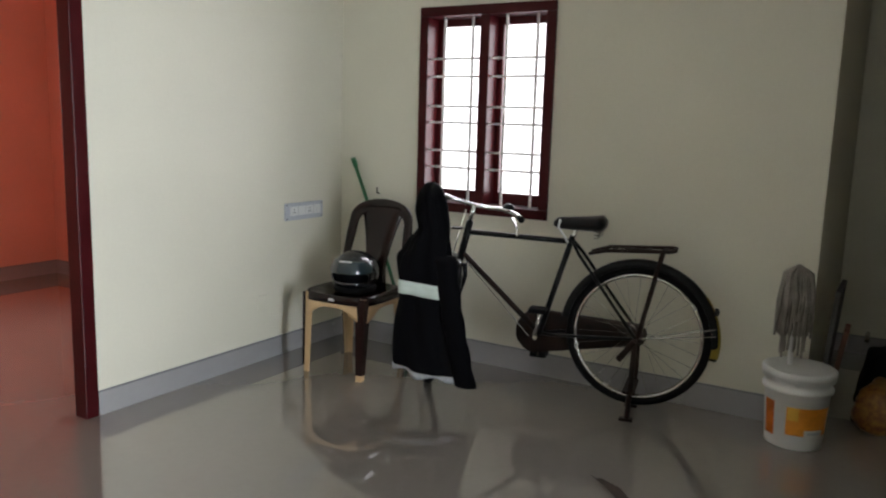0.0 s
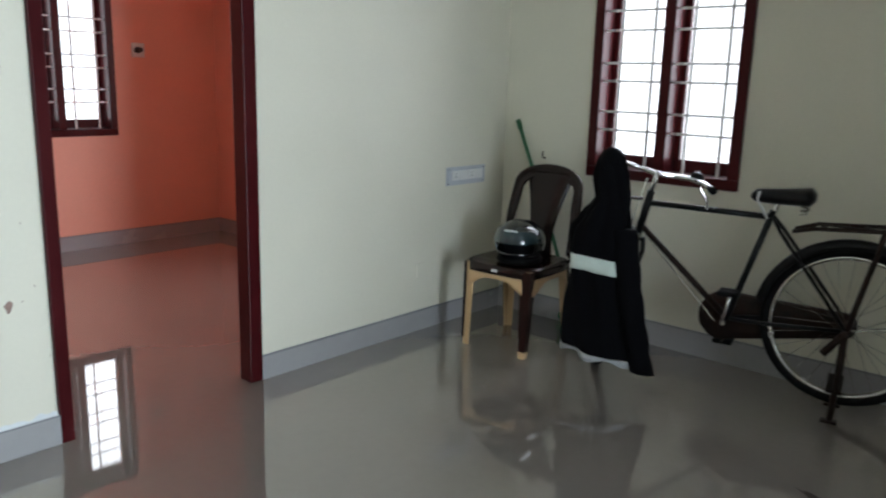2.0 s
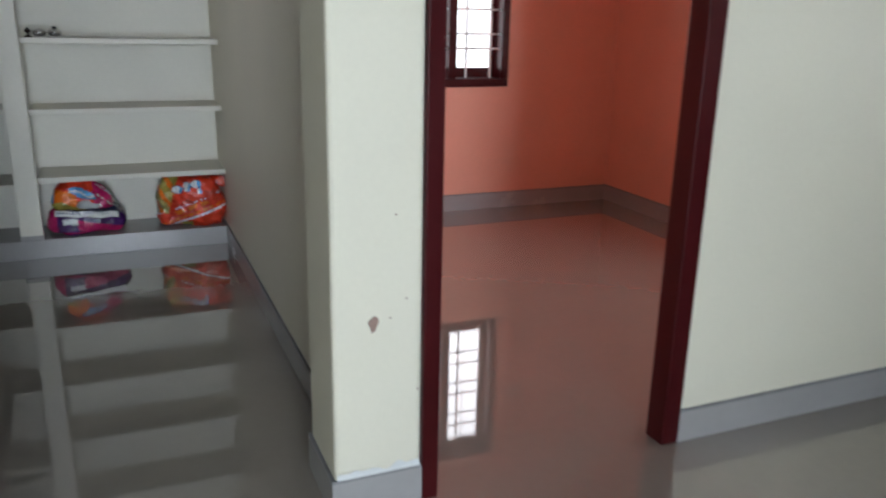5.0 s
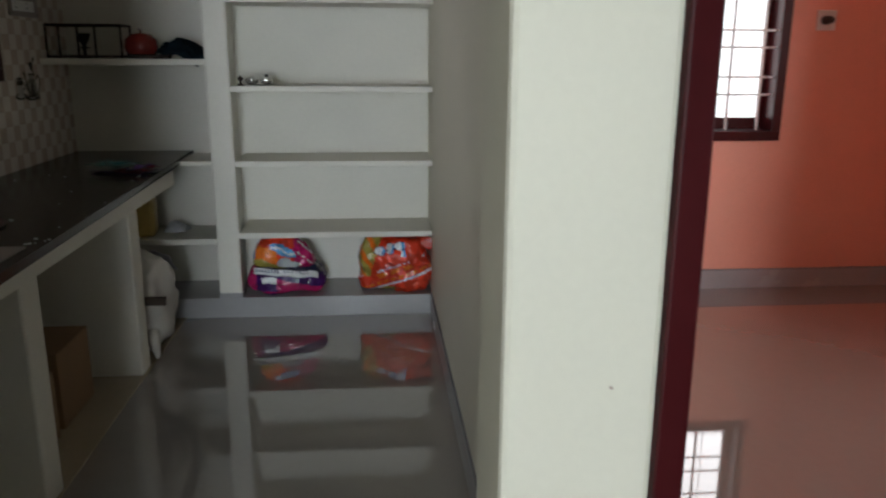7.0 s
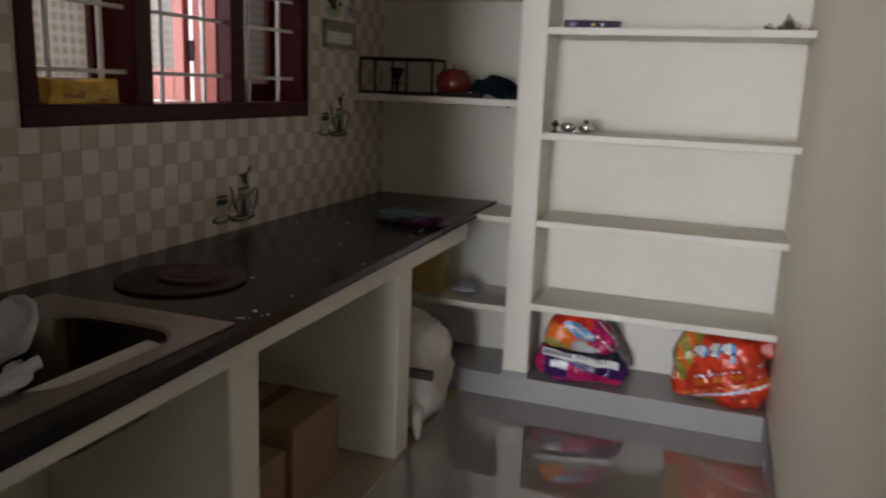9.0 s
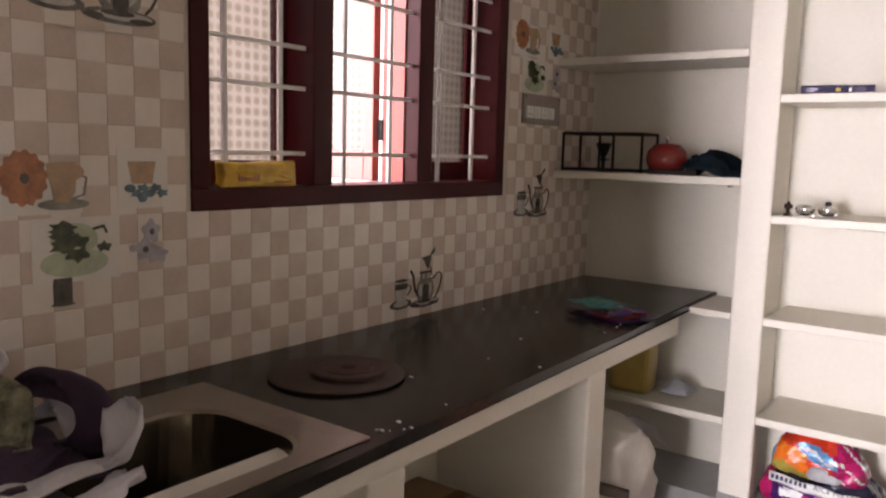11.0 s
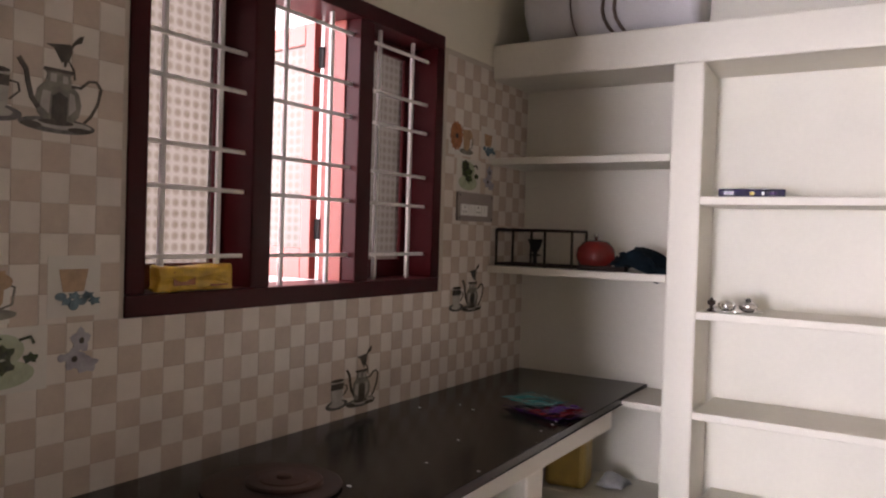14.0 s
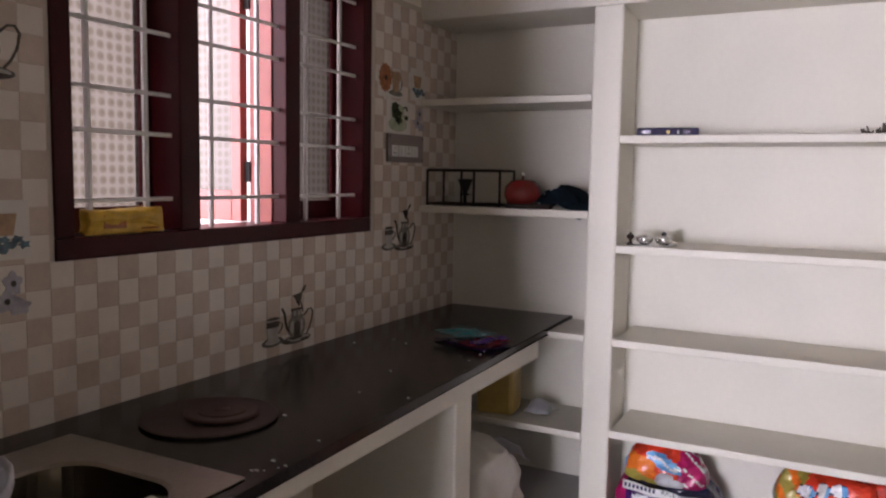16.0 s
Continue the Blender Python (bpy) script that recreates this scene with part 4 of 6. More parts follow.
def teapot_picture(y, z, k=1.0):
    def P(*pts):
        return [(y + a * k, z + b * k) for a, b in pts]
    pic = part("teapot_picture", flat([disc(y, z - 0.058 * k, 0.088 * k, 0.017 * k), disc(y - 0.14 * k, z - 0.047 * k, 0.062 * k, 0.018 * k)], 0.0), INK_TRAY, tiles, "printed silver teapot and cup")
    part("tray_shine", flat([disc(y + 0.01 * k, z - 0.056 * k, 0.068 * k, 0.01 * k), disc(y - 0.14 * k, z - 0.045 * k, 0.042 * k, 0.011 * k)], 0.0005), INK_PEARL, pic)
    part("pot", flat([P((-0.03, -0.052), (0.03, -0.052), (0.047, -0.035), (0.053, -0.008), (0.047, 0.016), (0.033, 0.03), (-0.033, 0.03), (-0.047, 0.016), (-0.053, -0.008), (-0.047, -0.035)),
                      P((-0.03, 0.03), (0.03, 0.03), (0.026, 0.05), (0.034, 0.06), (-0.034, 0.06), (-0.026, 0.05))], 0.0008), INK_SILVER, pic)
    part("gleam", flat([P((-0.042, -0.02), (-0.022, -0.035), (-0.018, 0.012), (-0.036, 0.014)), P((0.022, -0.036), (0.04, -0.018), (0.036, 0.012), (0.024, 0.016)), P((-0.02, 0.034), (-0.006, 0.034), (-0.006, 0.052), (-0.02, 0.052)), P((0.008, 0.034), (0.02, 0.034), (0.02, 0.05), (0.008, 0.05))], 0.0015), INK_PEARL, pic)
    part("shade", flat([P((-0.016, -0.045), (0.018, -0.048), (0.02, 0.004), (0.0, 0.014), (-0.014, 0.004)),
                        stroke(P((-0.045, -0.025), (-0.06, -0.005), (-0.068, 0.025), (-0.072, 0.05), (-0.088, 0.072)), 0.01 * k),
                        stroke(P((0.03, 0.03), (0.05, 0.03), (0.07, 0.048), (0.088, 0.05), (0.1, 0.035), (0.092, 0.0), (0.075, -0.03), (0.06, -0.045)), 0.006 * k),
                        disc(y - 0.005 * k, z - 0.052 * k, 0.04 * k, 0.006 * k), P((-0.036, 0.056), (0.036, 0.056), (0.033, 0.063), (-0.033, 0.063)), disc(y - 0.06 * k, z - 0.062 * k, 0.022 * k, 0.007 * k), disc(y + 0.05 * k, z - 0.064 * k, 0.028 * k, 0.006 * k)], 0.002), INK_GREY, pic)
    part("leaves", flat([P((-0.03, 0.112), (-0.012, 0.106), (0.006, 0.078), (0.022, 0.084), (0.03, 0.106), (0.024, 0.12)), stroke(P((0.012, 0.07), (0.02, 0.1), (0.036, 0.128), (0.05, 0.142)), 0.005 * k),
                         P((0.028, 0.118), (0.05, 0.128), (0.056, 0.146), (0.042, 0.138)), stroke(P((0.02, 0.085), (0.034, 0.065), (0.036, 0.045)), 0.003 * k)], 0.002), INK_GREY, pic)
    part("cup", flat([P((-0.175, 0.04), (-0.105, 0.04), (-0.11, -0.03), (-0.122, -0.045), (-0.158, -0.045), (-0.17, -0.03))], 0.0012), INK_PEARL, pic)
    part("cup_band", flat([P((-0.174, 0.03), (-0.106, 0.03), (-0.107, 0.008), (-0.173, 0.008)), stroke(P((-0.105, 0.02), (-0.088, 0.018), (-0.085, 0.002), (-0.106, -0.018)), 0.004 * k), disc(y - 0.14 * k, z + 0.04 * k, 0.035 * k, 0.006 * k)], 0.002), INK_GREY, pic)


def tea_tiles(y, z):
    pic = part("tea_picture", flat([[(y - 0.055, z - 0.075), (y + 0.12, z - 0.075), (y + 0.12, z + 0.02), (y - 0.055, z + 0.02)], [(y + 0.2, z - 0.07), (y + 0.325, z - 0.07), (y + 0.325, z + 0.065), (y + 0.2, z + 0.065)],
                                    [(y + 0.01, z - 0.22), (y + 0.202, z - 0.22), (y + 0.202, z - 0.083), (y + 0.01, z - 0.083)]], 0.0), TILE_WHITE, tiles, "pale printed tiles with tea cups and flowers")
    part("flower", flat([disc(y, z, 0.047, 0.055, 84, 0.06, 0, 14), disc(y, z, 0.03, 0.036, 84, 0.1, 1, 14)], 0.0006), INK_ORANGE, pic, "orange daisy")
    part("flower_eye", flat([disc(y + 0.002, z, 0.009, 0.011)], 0.0014), INK_GREY, pic)
    part("tea_cup", flat([[(y + 0.045, z + 0.03), (y + 0.11, z + 0.035), (y + 0.105, z - 0.03), (y + 0.09, z - 0.052), (y + 0.06, z - 0.05)], disc(y + 0.085, z + 0.012, 0.04, 0.02)], 0.0012), INK_TEA, pic, "glass cup of tea")
    part("saucer", flat([disc(y + 0.08, z - 0.055, 0.055, 0.012), stroke([(y + 0.105, z + 0.01), (y + 0.13, z), (y + 0.125, z - 0.035), (y + 0.095, z - 0.045)], 0.005)], 0.0007), INK_SILVER, pic)
    part("herb_cup", flat([[(y + 0.225, z + 0.035), (y + 0.295, z + 0.035), (y + 0.285, z - 0.015), (y + 0.235, z - 0.015)]], 0.0008), INK_TEA, pic)
    part("herbs", flat([disc(y + 0.23 + 0.016 * i, z - 0.025 - 0.012 * (i % 2), 0.014, 0.009, 10, 0.3, i) for i in range(6)] + [disc(y + 0.26, z - 0.045, 0.012, 0.012, 10, 0.3)], 0.0016), INK_BLUE, pic, "blue-green herb sprig")
    part("green_cup", flat([disc(y + 0.1, z - 0.18, 0.075, 0.03), disc(y + 0.1, z - 0.13, 0.052, 0.035)], 0.0006), INK_PALE_GREEN, pic, "pale green cup and saucer")
    part("mint", flat([disc(y + 0.085 + 0.02 * math.cos(i * 2.1), z - 0.135 + 0.03 * math.sin(i * 1.7), 0.026, 0.015, 12, 0.3, i) for i in range(6)] + [disc(y + 0.165, z - 0.15, 0.016, 0.01, 12, 0.3), stroke([(y + 0.14, z - 0.11), (y + 0.165, z - 0.105), (y + 0.172, z - 0.12)], 0.006)], 0.0016), INK_GREEN, pic, "dark mint leaves")
    part("daisies", flat([disc(y + 0.28, z - 0.125, 0.022, 0.026, 20, 0.2), disc(y + 0.265, z - 0.165, 0.024, 0.024, 20, 0.2), disc(y + 0.295, z - 0.18, 0.026, 0.018, 20, 0.2), disc(y + 0.235, z - 0.16, 0.009, 0.009)], 0.0006), INK_LILAC, pic, "faint lilac daisies")
    part("daisy_eye", flat([disc(y + 0.282, z - 0.125, 0.006, 0.007), disc(y + 0.265, z - 0.165, 0.007, 0.007)], 0.0016), INK_GREY, pic)


teapot_picture(0.913, 1.718)
teapot_picture(2.002, 0.932, 0.9)
teapot_picture(2.732, 1.2, 0.9)
tea_tiles(0.697, 1.315)
tea_tiles(2.568, 1.842)
part("tea_tag", flat([[(0.749, 1.048), (0.789, 1.048), (0.789, 1.105), (0.749, 1.105)], disc(0.769, 1.049, 0.026, 0.004)], 0.0006), INK_GREY, tiles, "grey printed tea tag")


# ---- switch boards ----
def switch_board(name, label, m, w, h, modules, strip, plate):
    s = thing(name, label, "switch board")
    s.matrix_world = m
    part("plate", boxed(0, w, -0.012, 0.0, 0, h, 0.003), plate, s, "grey mounting plate")
    z0, z1, x0, x1 = strip
    step = (x1 - x0) / modules
    for k in range(modules):
        md = part("module", boxed(x0 + k * step + 0.002, x0 + (k + 1) * step - 0.002, -0.018, -0.012, z0, z1, 0.002), WHITE_PLASTIC, s, "white switch module")
        cx, cz = x0 + (k + 0.5) * step, (z0 + z1) / 2
        if k % 2 == 0:
            for dx, dz in ((-0.009, -0.008), (0.009, -0.008), (0, 0.011)):
                part("socket_hole", moved(lathe(bmesh.new(), [(0.0035, 0), (0.0035, 0.0012)], 10), pose(cx + dx, -0.0175, cz + dz, 90, 0, 0)), DARK_DETAIL, md)
        else:
            part("rocker", boxed(cx - 0.009, cx + 0.009, -0.022, -0.018, cz - 0.015, cz + 0.015, 0.002), WHITE_PLASTIC, md)
    for sx in (0.012, w - 0.012):
        for sz in (0.012, h - 0.012):
            part("screw", moved(lathe(bmesh.new(), [(0.004, 0), (0.004, 0.002)], 8), pose(sx, -0.0115, sz, 90, 0, 0)), DARK_DETAIL, s)
    return s


switch_board("switch_board", "grey and white electric switch board on the hall wall", pose(2.415, 0, 0.797), 0.335, 0.103, 4, (0.028, 0.082, 0.035, 0.31), GREY_PLASTIC)
switch_board("switch_board", "grey switch board with white modules on the tiled wall", pose(WEST + 0.0095, 2.578, 1.507, 0, 0, 90), 0.29, 0.116, 4, (0.022, 0.068, 0.015, 0.235), paint("dusty_taupe_plate", (0.27, 0.23, 0.21), 0.5, vary=0.15))
blank = thing("blanking_plate", "cream painted blank box cover low on the hall wall", "cover plate")
part("cover", boxed(2.19, 2.265, -0.006, 0.0, 0.305, 0.385, 0.003), CREAM, blank)
sock = thing("lamp_holder", "white square batten lamp holder on the orange wall", "lamp holder")
part("plate", boxed(2.265, 2.37, NORTH - 0.012, NORTH + 0.006, 1.49, 1.6, 0.005), WHITE_PLASTIC, sock)
part("holder", moved(lathe(bmesh.new(), [(0.024, 0), (0.024, 0.03), (0.019, 0.045), (0.019, 0.06), (0.008, 0.06)], 18), pose(2.305, NORTH - 0.012, 1.545, 90, 0, 0)), DARK_DETAIL, sock, "dark bulb socket")
part("knob", moved(lathe(bmesh.new(), [(0.016, 0), (0.016, 0.012), (0.012, 0.016)], 16), pose(2.345, NORTH - 0.012, 1.545, 90, 0, 0)), GREY_PLASTIC, sock)

# stains and chips on the pillar, patchy plaster over the skirting
STAIN = paint("brown_wall_stain", (0.34, 0.22, 0.18), 0.6, vary=0.2)
mark = thing("wall_stain", "small reddish brown smudge on the pillar", "stain", kind="structure")
bm = bmesh.new()
bm.faces.new([bm.verts.new((0.111 + 0.013 * (1 + 0.3 * math.sin(3 * a)) * math.cos(a), -0.0015, 0.56 + 0.022 * (1 + 0.2 * math.sin(2 * a)) * math.sin(a))) for a in (2 * math.pi * k / 18 for k in range(18))])
part("smudge", thick(bm, 0.001), STAIN, mark)
for x, z in ((0.155, 0.57), (0.17, 0.85), (0.2, 0.62), (0.235, 0.35)):
    part("chip", boxed(x, x + 0.006, -0.002, 0.0, z, z + 0.004, 0.0008), STAIN, mark)
bm = bmesh.new()
grid_surface(bm, 26, 4, lambda u, v: Vector((0.004 + 0.24 * u, -0.0035 - 0.005 * (1 - v), 0.117 + 0.024 * v * (0.6 + 0.8 * noise.noise((u * 6, v, 3))))))
structure("trim_plaster", thick(bm, 0.002), PLASTER, "rough white plaster smeared above the skirting", "plaster")


# ---- kitchen window: glass, open shutter, packet ----
m, t, b = nodes_of("patterned_frosted_glass")
vor = t.nodes.new("ShaderNodeTexVoronoi")
vor.voronoi_dimensions = "2D"
vor.inputs["Scale"].default_value = 33
vor.inputs["Randomness"].default_value = 0.0
gp = t.nodes.new("ShaderNodeNewGeometry")
apart = t.nodes.new("ShaderNodeSeparateXYZ")
flat = t.nodes.new("ShaderNodeCombineXYZ")
along = t.nodes.new("ShaderNodeMath")
t.links.new(gp.outputs["Position"], apart.inputs[0])
t.links.new(apart.outputs[0], along.inputs[0])
t.links.new(apart.outputs[1], along.inputs[1])
t.links.new(along.outputs[0], flat.inputs[0])
t.links.new(apart.outputs[2], flat.inputs[1])
t.links.new(flat.outputs[0], vor.inputs["Vector"])
bmp = t.nodes.new("ShaderNodeBump")
bmp.inputs["Strength"].default_value, bmp.inputs["Distance"].default_value = 0.6, 0.004
t.links.new(vor.outputs["Distance"], bmp.inputs["Height"])
t.links.new(bmp.outputs[0], b.inputs["Normal"])
rings = t.nodes.new("ShaderNodeValToRGB")
rings.color_ramp.elements[0].position, rings.color_ramp.elements[0].color = 0.22, (0.075, 0.066, 0.05, 1)
rings.color_ramp.elements[1].position, rings.color_ramp.elements[1].color = 0.5, (0.13, 0.124, 0.108, 1)
t.links.new(vor.outputs["Distance"], rings.inputs[0])
t.links.new(rings.outputs[0], b.inputs["Base Color"])
b.inputs["Transmission Weight"].default_value, b.inputs["Roughness"].default_value, b.inputs["IOR"].default_value = 0.58, 0.35, 1.4
FROSTED = m


def sash(parent, x0, x1, z0, z1, y, material, name="sash", rail=0.045, glass=True, bars=False):
    """A glazed shutter in the window's own plane."""
    s = part(name, boxed(x0, x0 + rail * 0.7, y, y + 0.03, z0, z1, 0.003), material, parent, "painted timber shutter")
    part("stile", boxed(x1 - rail * 0.7, x1, y, y + 0.03, z0, z1, 0.003), material, s)
    part("rail", boxed(x0 + rail * 0.7, x1 - rail * 0.7, y, y + 0.03, z0, z0 + rail * 1.5, 0.003), material, s)
    part("rail", boxed(x0 + rail * 0.7, x1 - rail * 0.7, y, y + 0.03, z1 - rail, z1, 0.003), material, s)
    if glass:
        p = part("pane", boxed(x0 + rail * 0.65, x1 - rail * 0.65, y + 0.012, y + 0.017, z0 + rail * 1.4, z1 - rail * 0.9), FROSTED, s, "frosted patterned glass")
        p.visible_shadow = False
    if bars:
        cx = (x0 + x1) / 2
        part("thin_bar", boxed(cx - 0.002, cx + 0.002, y + 0.012, y + 0.016, z0 + rail, z1 - rail), GRILLE, s)
        for z in (z0 + rail * 1.5 + 0.02, z1 - rail - 0.02):
            part("thin_bar", boxed(x0 + rail * 0.7, x1 - rail * 0.7, y + 0.012, y + 0.016, z - 0.002, z + 0.002), GRILLE, s)
    return s


for w in (hall_win, bed_win):
    for x0, x1 in ((0.056, 0.394), (0.456, 0.794)):
        sash(w, x0, x1, 0.936, 1.994, 0.10, MAROON, glass=False, bars=True)
KZ0, KZ1 = 1.284, 2.151
sash(kit_win, kit_edges[0] + 0.001, kit_edges[1] - 0.001, KZ0, KZ1, 0.105, MAROON)
sash(kit_win, kit_edges[4] + 0.001, kit_edges[5] - 0.001, KZ0, KZ1, 0.105, MAROON)
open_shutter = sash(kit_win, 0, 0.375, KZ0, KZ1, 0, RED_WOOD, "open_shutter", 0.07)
open_shutter.matrix_local = pose(kit_edges[3] + 0.0, 0.155, 0, 0, 0, 82)
# board over the maroon jamb; its lighter red includes daylight on the reveal
part("rebate", boxed(kit_edges[3] - 0.006, kit_edges[3] + 0.001, 0.045, 0.139, KZ0, KZ1, 0.001), RED_WOOD, kit_win, "red painted rebate, lighter red for the daylight on it")
for z in (1.42, 2.0):
    part("hinge", boxed(kit_edges[3] - 0.012, kit_edges[3] + 0.004, 0.135, 0.165, z, z + 0.07, 0.002), DARK_DETAIL, kit_win, "black hinge")
packet = thing("yellow_packet", "crumpled yellow food packet on the window sill", "packet")
bm = boxed(-1.835, -1.795, 1.2, 1.44, 1.2835, 1.352, 0.006)
bmesh.ops.subdivide_edges(bm, edges=bm.edges[:], cuts=3, use_grid_fill=True)
for v in bm.verts:
    if v.co.z > 1.285:
        v.co += noise.noise_vector(v.co * 26) * 0.013 - Vector((0, 0, 0.012 * abs(noise.noise(v.co * 18))))
part("wrapper", bm, paint("yellow_printed_foil", (0.7, 0.42, 0.03), 0.35, grain=60, stain=25, vary=0.2, bump=0.15), packet)
part("print", boxed(-1.7945, -1.793, 1.24, 1.31, 1.30, 1.335, 0.0005), INK_ORANGE, packet, "brown printed patch")
part("print", boxed(-1.7945, -1.793, 1.36, 1.42, 1.295, 1.30, 0.0005), INK_ORANGE, packet)


# ---- kitchen: things on the counter ----
stone = thing("grinding_plate", "thin round brown clay plate with a brown lid on the granite", "plate")
part("plate", lathe(bmesh.new(), [(0.15, 0.8405), (0.165, 0.843), (0.167, 0.847), (0.163, 0.849), (0.02, 0.8475)], 48, (-1.48, 1.285, 0)), paint("dark_brown_clay", (0.062, 0.04, 0.031), 0.6, grain=160, stain=12, vary=0.3, bump=0.12, spec=0.3), stone, smooth=False)
part("lid", lathe(bmesh.new(), [(0.088, 0.8485), (0.092, 0.851), (0.092, 0.858), (0.087, 0.861), (0.06, 0.86), (0.056, 0.863), (0.02, 0.864), (0.017, 0.871), (0.01, 0.872)], 40, (-1.455, 1.3, 0)), paint("reddish_brown_clay", (0.066, 0.03, 0.021), 0.5, grain=80, stain=9, vary=0.3, bump=0.1, spec=0.3), stone, "reddish brown round lid")


def wrapper(name, label, colours, at, size, turn, seed):
    w = thing(name, label, "packet", at, turn)
    for k, (c, x0, x1) in enumerate(colours):
        bm = bmesh.new()
        grid_surface(bm, 9, 9, lambda u, v: Vector(((x0 + (x1 - x0) * u - 0.5) * size[0], (v - 0.5) * size[1] * (1 - 0.15 * abs(u - 0.5)), 0.004 + 0.010 * k + 0.014 * abs(noise.noise((u * 2.5 + seed, v * 2.5, k))))))
        part("sheet", thick(bm, 0.0015), c, w)
    return w


TEAL = paint("teal_printed_plastic", (0.03, 0.17, 0.17), 0.25, grain=50, stain=25, vary=0.3, bump=0.1)
RED_FOIL = paint("red_printed_plastic", (0.24, 0.03, 0.03), 0.2, grain=40, stain=18, vary=0.25, bump=0.1)
ORANGE_FOIL = paint("orange_printed_plastic", (0.7, 0.17, 0.02), 0.2, grain=40, stain=18, vary=0.25, bump=0.1)
PURPLE_FOIL = paint("purple_printed_plastic", (0.06, 0.015, 0.12), 0.2, grain=40, stain=18, vary=0.3, bump=0.1)
YELLOW_FOIL = paint("yellow_printed_plastic", (0.55, 0.4, 0.03), 0.25, grain=40, stain=18, vary=0.25, bump=0.1)
SKY_INK = paint("sky_blue_print", (0.2, 0.38, 0.58), 0.25, grain=40, stain=30, vary=0.12, bump=0.0)
INK_NAVY = paint("navy_print", (0.03, 0.03, 0.08), 0.3, grain=60, stain=30, vary=0.1, bump=0.0)
WHITE_INK = paint("white_print", (0.75, 0.74, 0.74), 0.3, grain=60, stain=30, vary=0.1, bump=0.0)
wrapper("food_packet", "teal and red flattened printed food packets on the granite", [(PURPLE_FOIL, 0.05, 1.0), (RED_FOIL, 0.5, 0.96), (PURPLE_FOIL, 0.72, 0.9), (TEAL, 0, 0.66)], (-1.30, 2.43, 0.84), (0.29, 0.17), -22, 3)

PURPLE = paint("dark_purple_cotton", (0.045, 0.02, 0.05), 0.85, grain=220, stain=9, vary=0.25, bump=0.3)
WHITE_COTTON = paint("greyish_white_cotton", (0.6, 0.58, 0.62), 0.8, grain=200, stain=6, vary=0.1, bump=0.3)
OLIVE_PRINT = paint("olive_flecked_cotton", (0.3, 0.3, 0.2), 0.85, grain=90, stain=35, vary=0.5, bump=0.3)


def crumple(n, fn, seed, amp, d=0.003):
    bm = bmesh.new()

    def at(u, v):
        p = Vector(fn(u, v))
        return p + noise.noise_vector(p * 9 + Vector((seed, 0, 0))) * amp + noise.noise_vector(p * 24 + Vector((0, seed, 0))) * amp * 0.35
    grid_surface(bm, n, n, at)
    return thick(bm, d)


def spline(pts, u):
    """A point on a smooth line through pts, u from 0 to 1."""
    k = min(len(pts) - 2, int(u * (len(pts) - 1)))
    t = u * (len(pts) - 1) - k
    p = [Vector(pts[max(0, min(len(pts) - 1, k + d))]) for d in (-1, 0, 1, 2)]
    return 0.5 * ((2 * p[1]) + (p[2] - p[0]) * t + (2 * p[0] - 5 * p[1] + 4 * p[2] - p[3]) * t * t + (3 * p[1] - p[0] - 3 * p[2] + p[3]) * t ** 3)


def fold(pts, across, seed, amp=0.008, n=40, m=20):
    """A long loose fold of cloth along pts, closed all round; across gives half its width at each point."""
    bm = bmesh.new()

    def at(u, v):
        a = 2 * math.pi * v
        wide, ahead = spline(across, u), spline(pts, min(1, u + 0.02)) - spline(pts, max(0, u - 0.02))
        face = ahead.cross(wide).normalized() * 0.006
        c = math.cos(a)
        p = spline(pts, u) + wide * c * (0.35 + 0.65 * min(1, 8 * u + 0.2, 8 * (1 - u) + 0.2)) + face * math.sin(a)
        p += Vector((0, 0.012 * math.sin(9 * u + 3 * c), 0.006 * math.sin(7 * c + 7 * u)))
        return p + noise.noise_vector(p * 14 + Vector((seed, 0, 0))) * amp + noise.noise_vector(p * 34 + Vector((0, seed, 0))) * amp * 0.35
    g = grid_surface(bm, n, m, at, False, True)
    bm.faces.new(g[0])
    bm.faces.new(g[-1][::-1])
    return bm


cloths = thing("cloth_bundle", "crumpled purple cloth with white and olive print in the sink", "cloth")
part("purple_base", crumple(26, lambda u, v: (-1.53 + 0.40 * (u - 0.5), 0.47 + 0.30 * (v - 0.5), 0.862 + 0.045 * math.sin(math.pi * u) * math.sin(math.pi * v)), 1, 0.022), PURPLE, cloths, "dark purple cotton", True)
part("purple_loop", fold([(-1.71, 0.60, 0.875), (-1.63, 0.61, 0.93), (-1.53, 0.62, 0.96), (-1.43, 0.62, 0.95), (-1.385, 0.62, 0.915), (-1.41, 0.61, 0.875), (-1.50, 0.585, 0.862)],
                         [(-0.02, 0.02, 0.012), (-0.016, 0.02, 0.022), (0, 0.02, 0.024), (0.02, 0.02, 0.02), (0.024, 0.02, 0.0), (0.014, 0.02, -0.02), (0.0, 0.02, -0.01)], 2), PURPLE, cloths, "dark purple cotton", True)
part("purple_tail", fold([(-1.45, 0.60, 0.87), (-1.42, 0.53, 0.875), (-1.43, 0.45, 0.875), (-1.46, 0.37, 0.87)], [(0.05, 0.0, 0.008), (0.05, 0.01, 0.012), (0.06, 0.01, 0.0), (0.06, 0.0, 0.0)], 4), PURPLE, cloths, smooth=True)
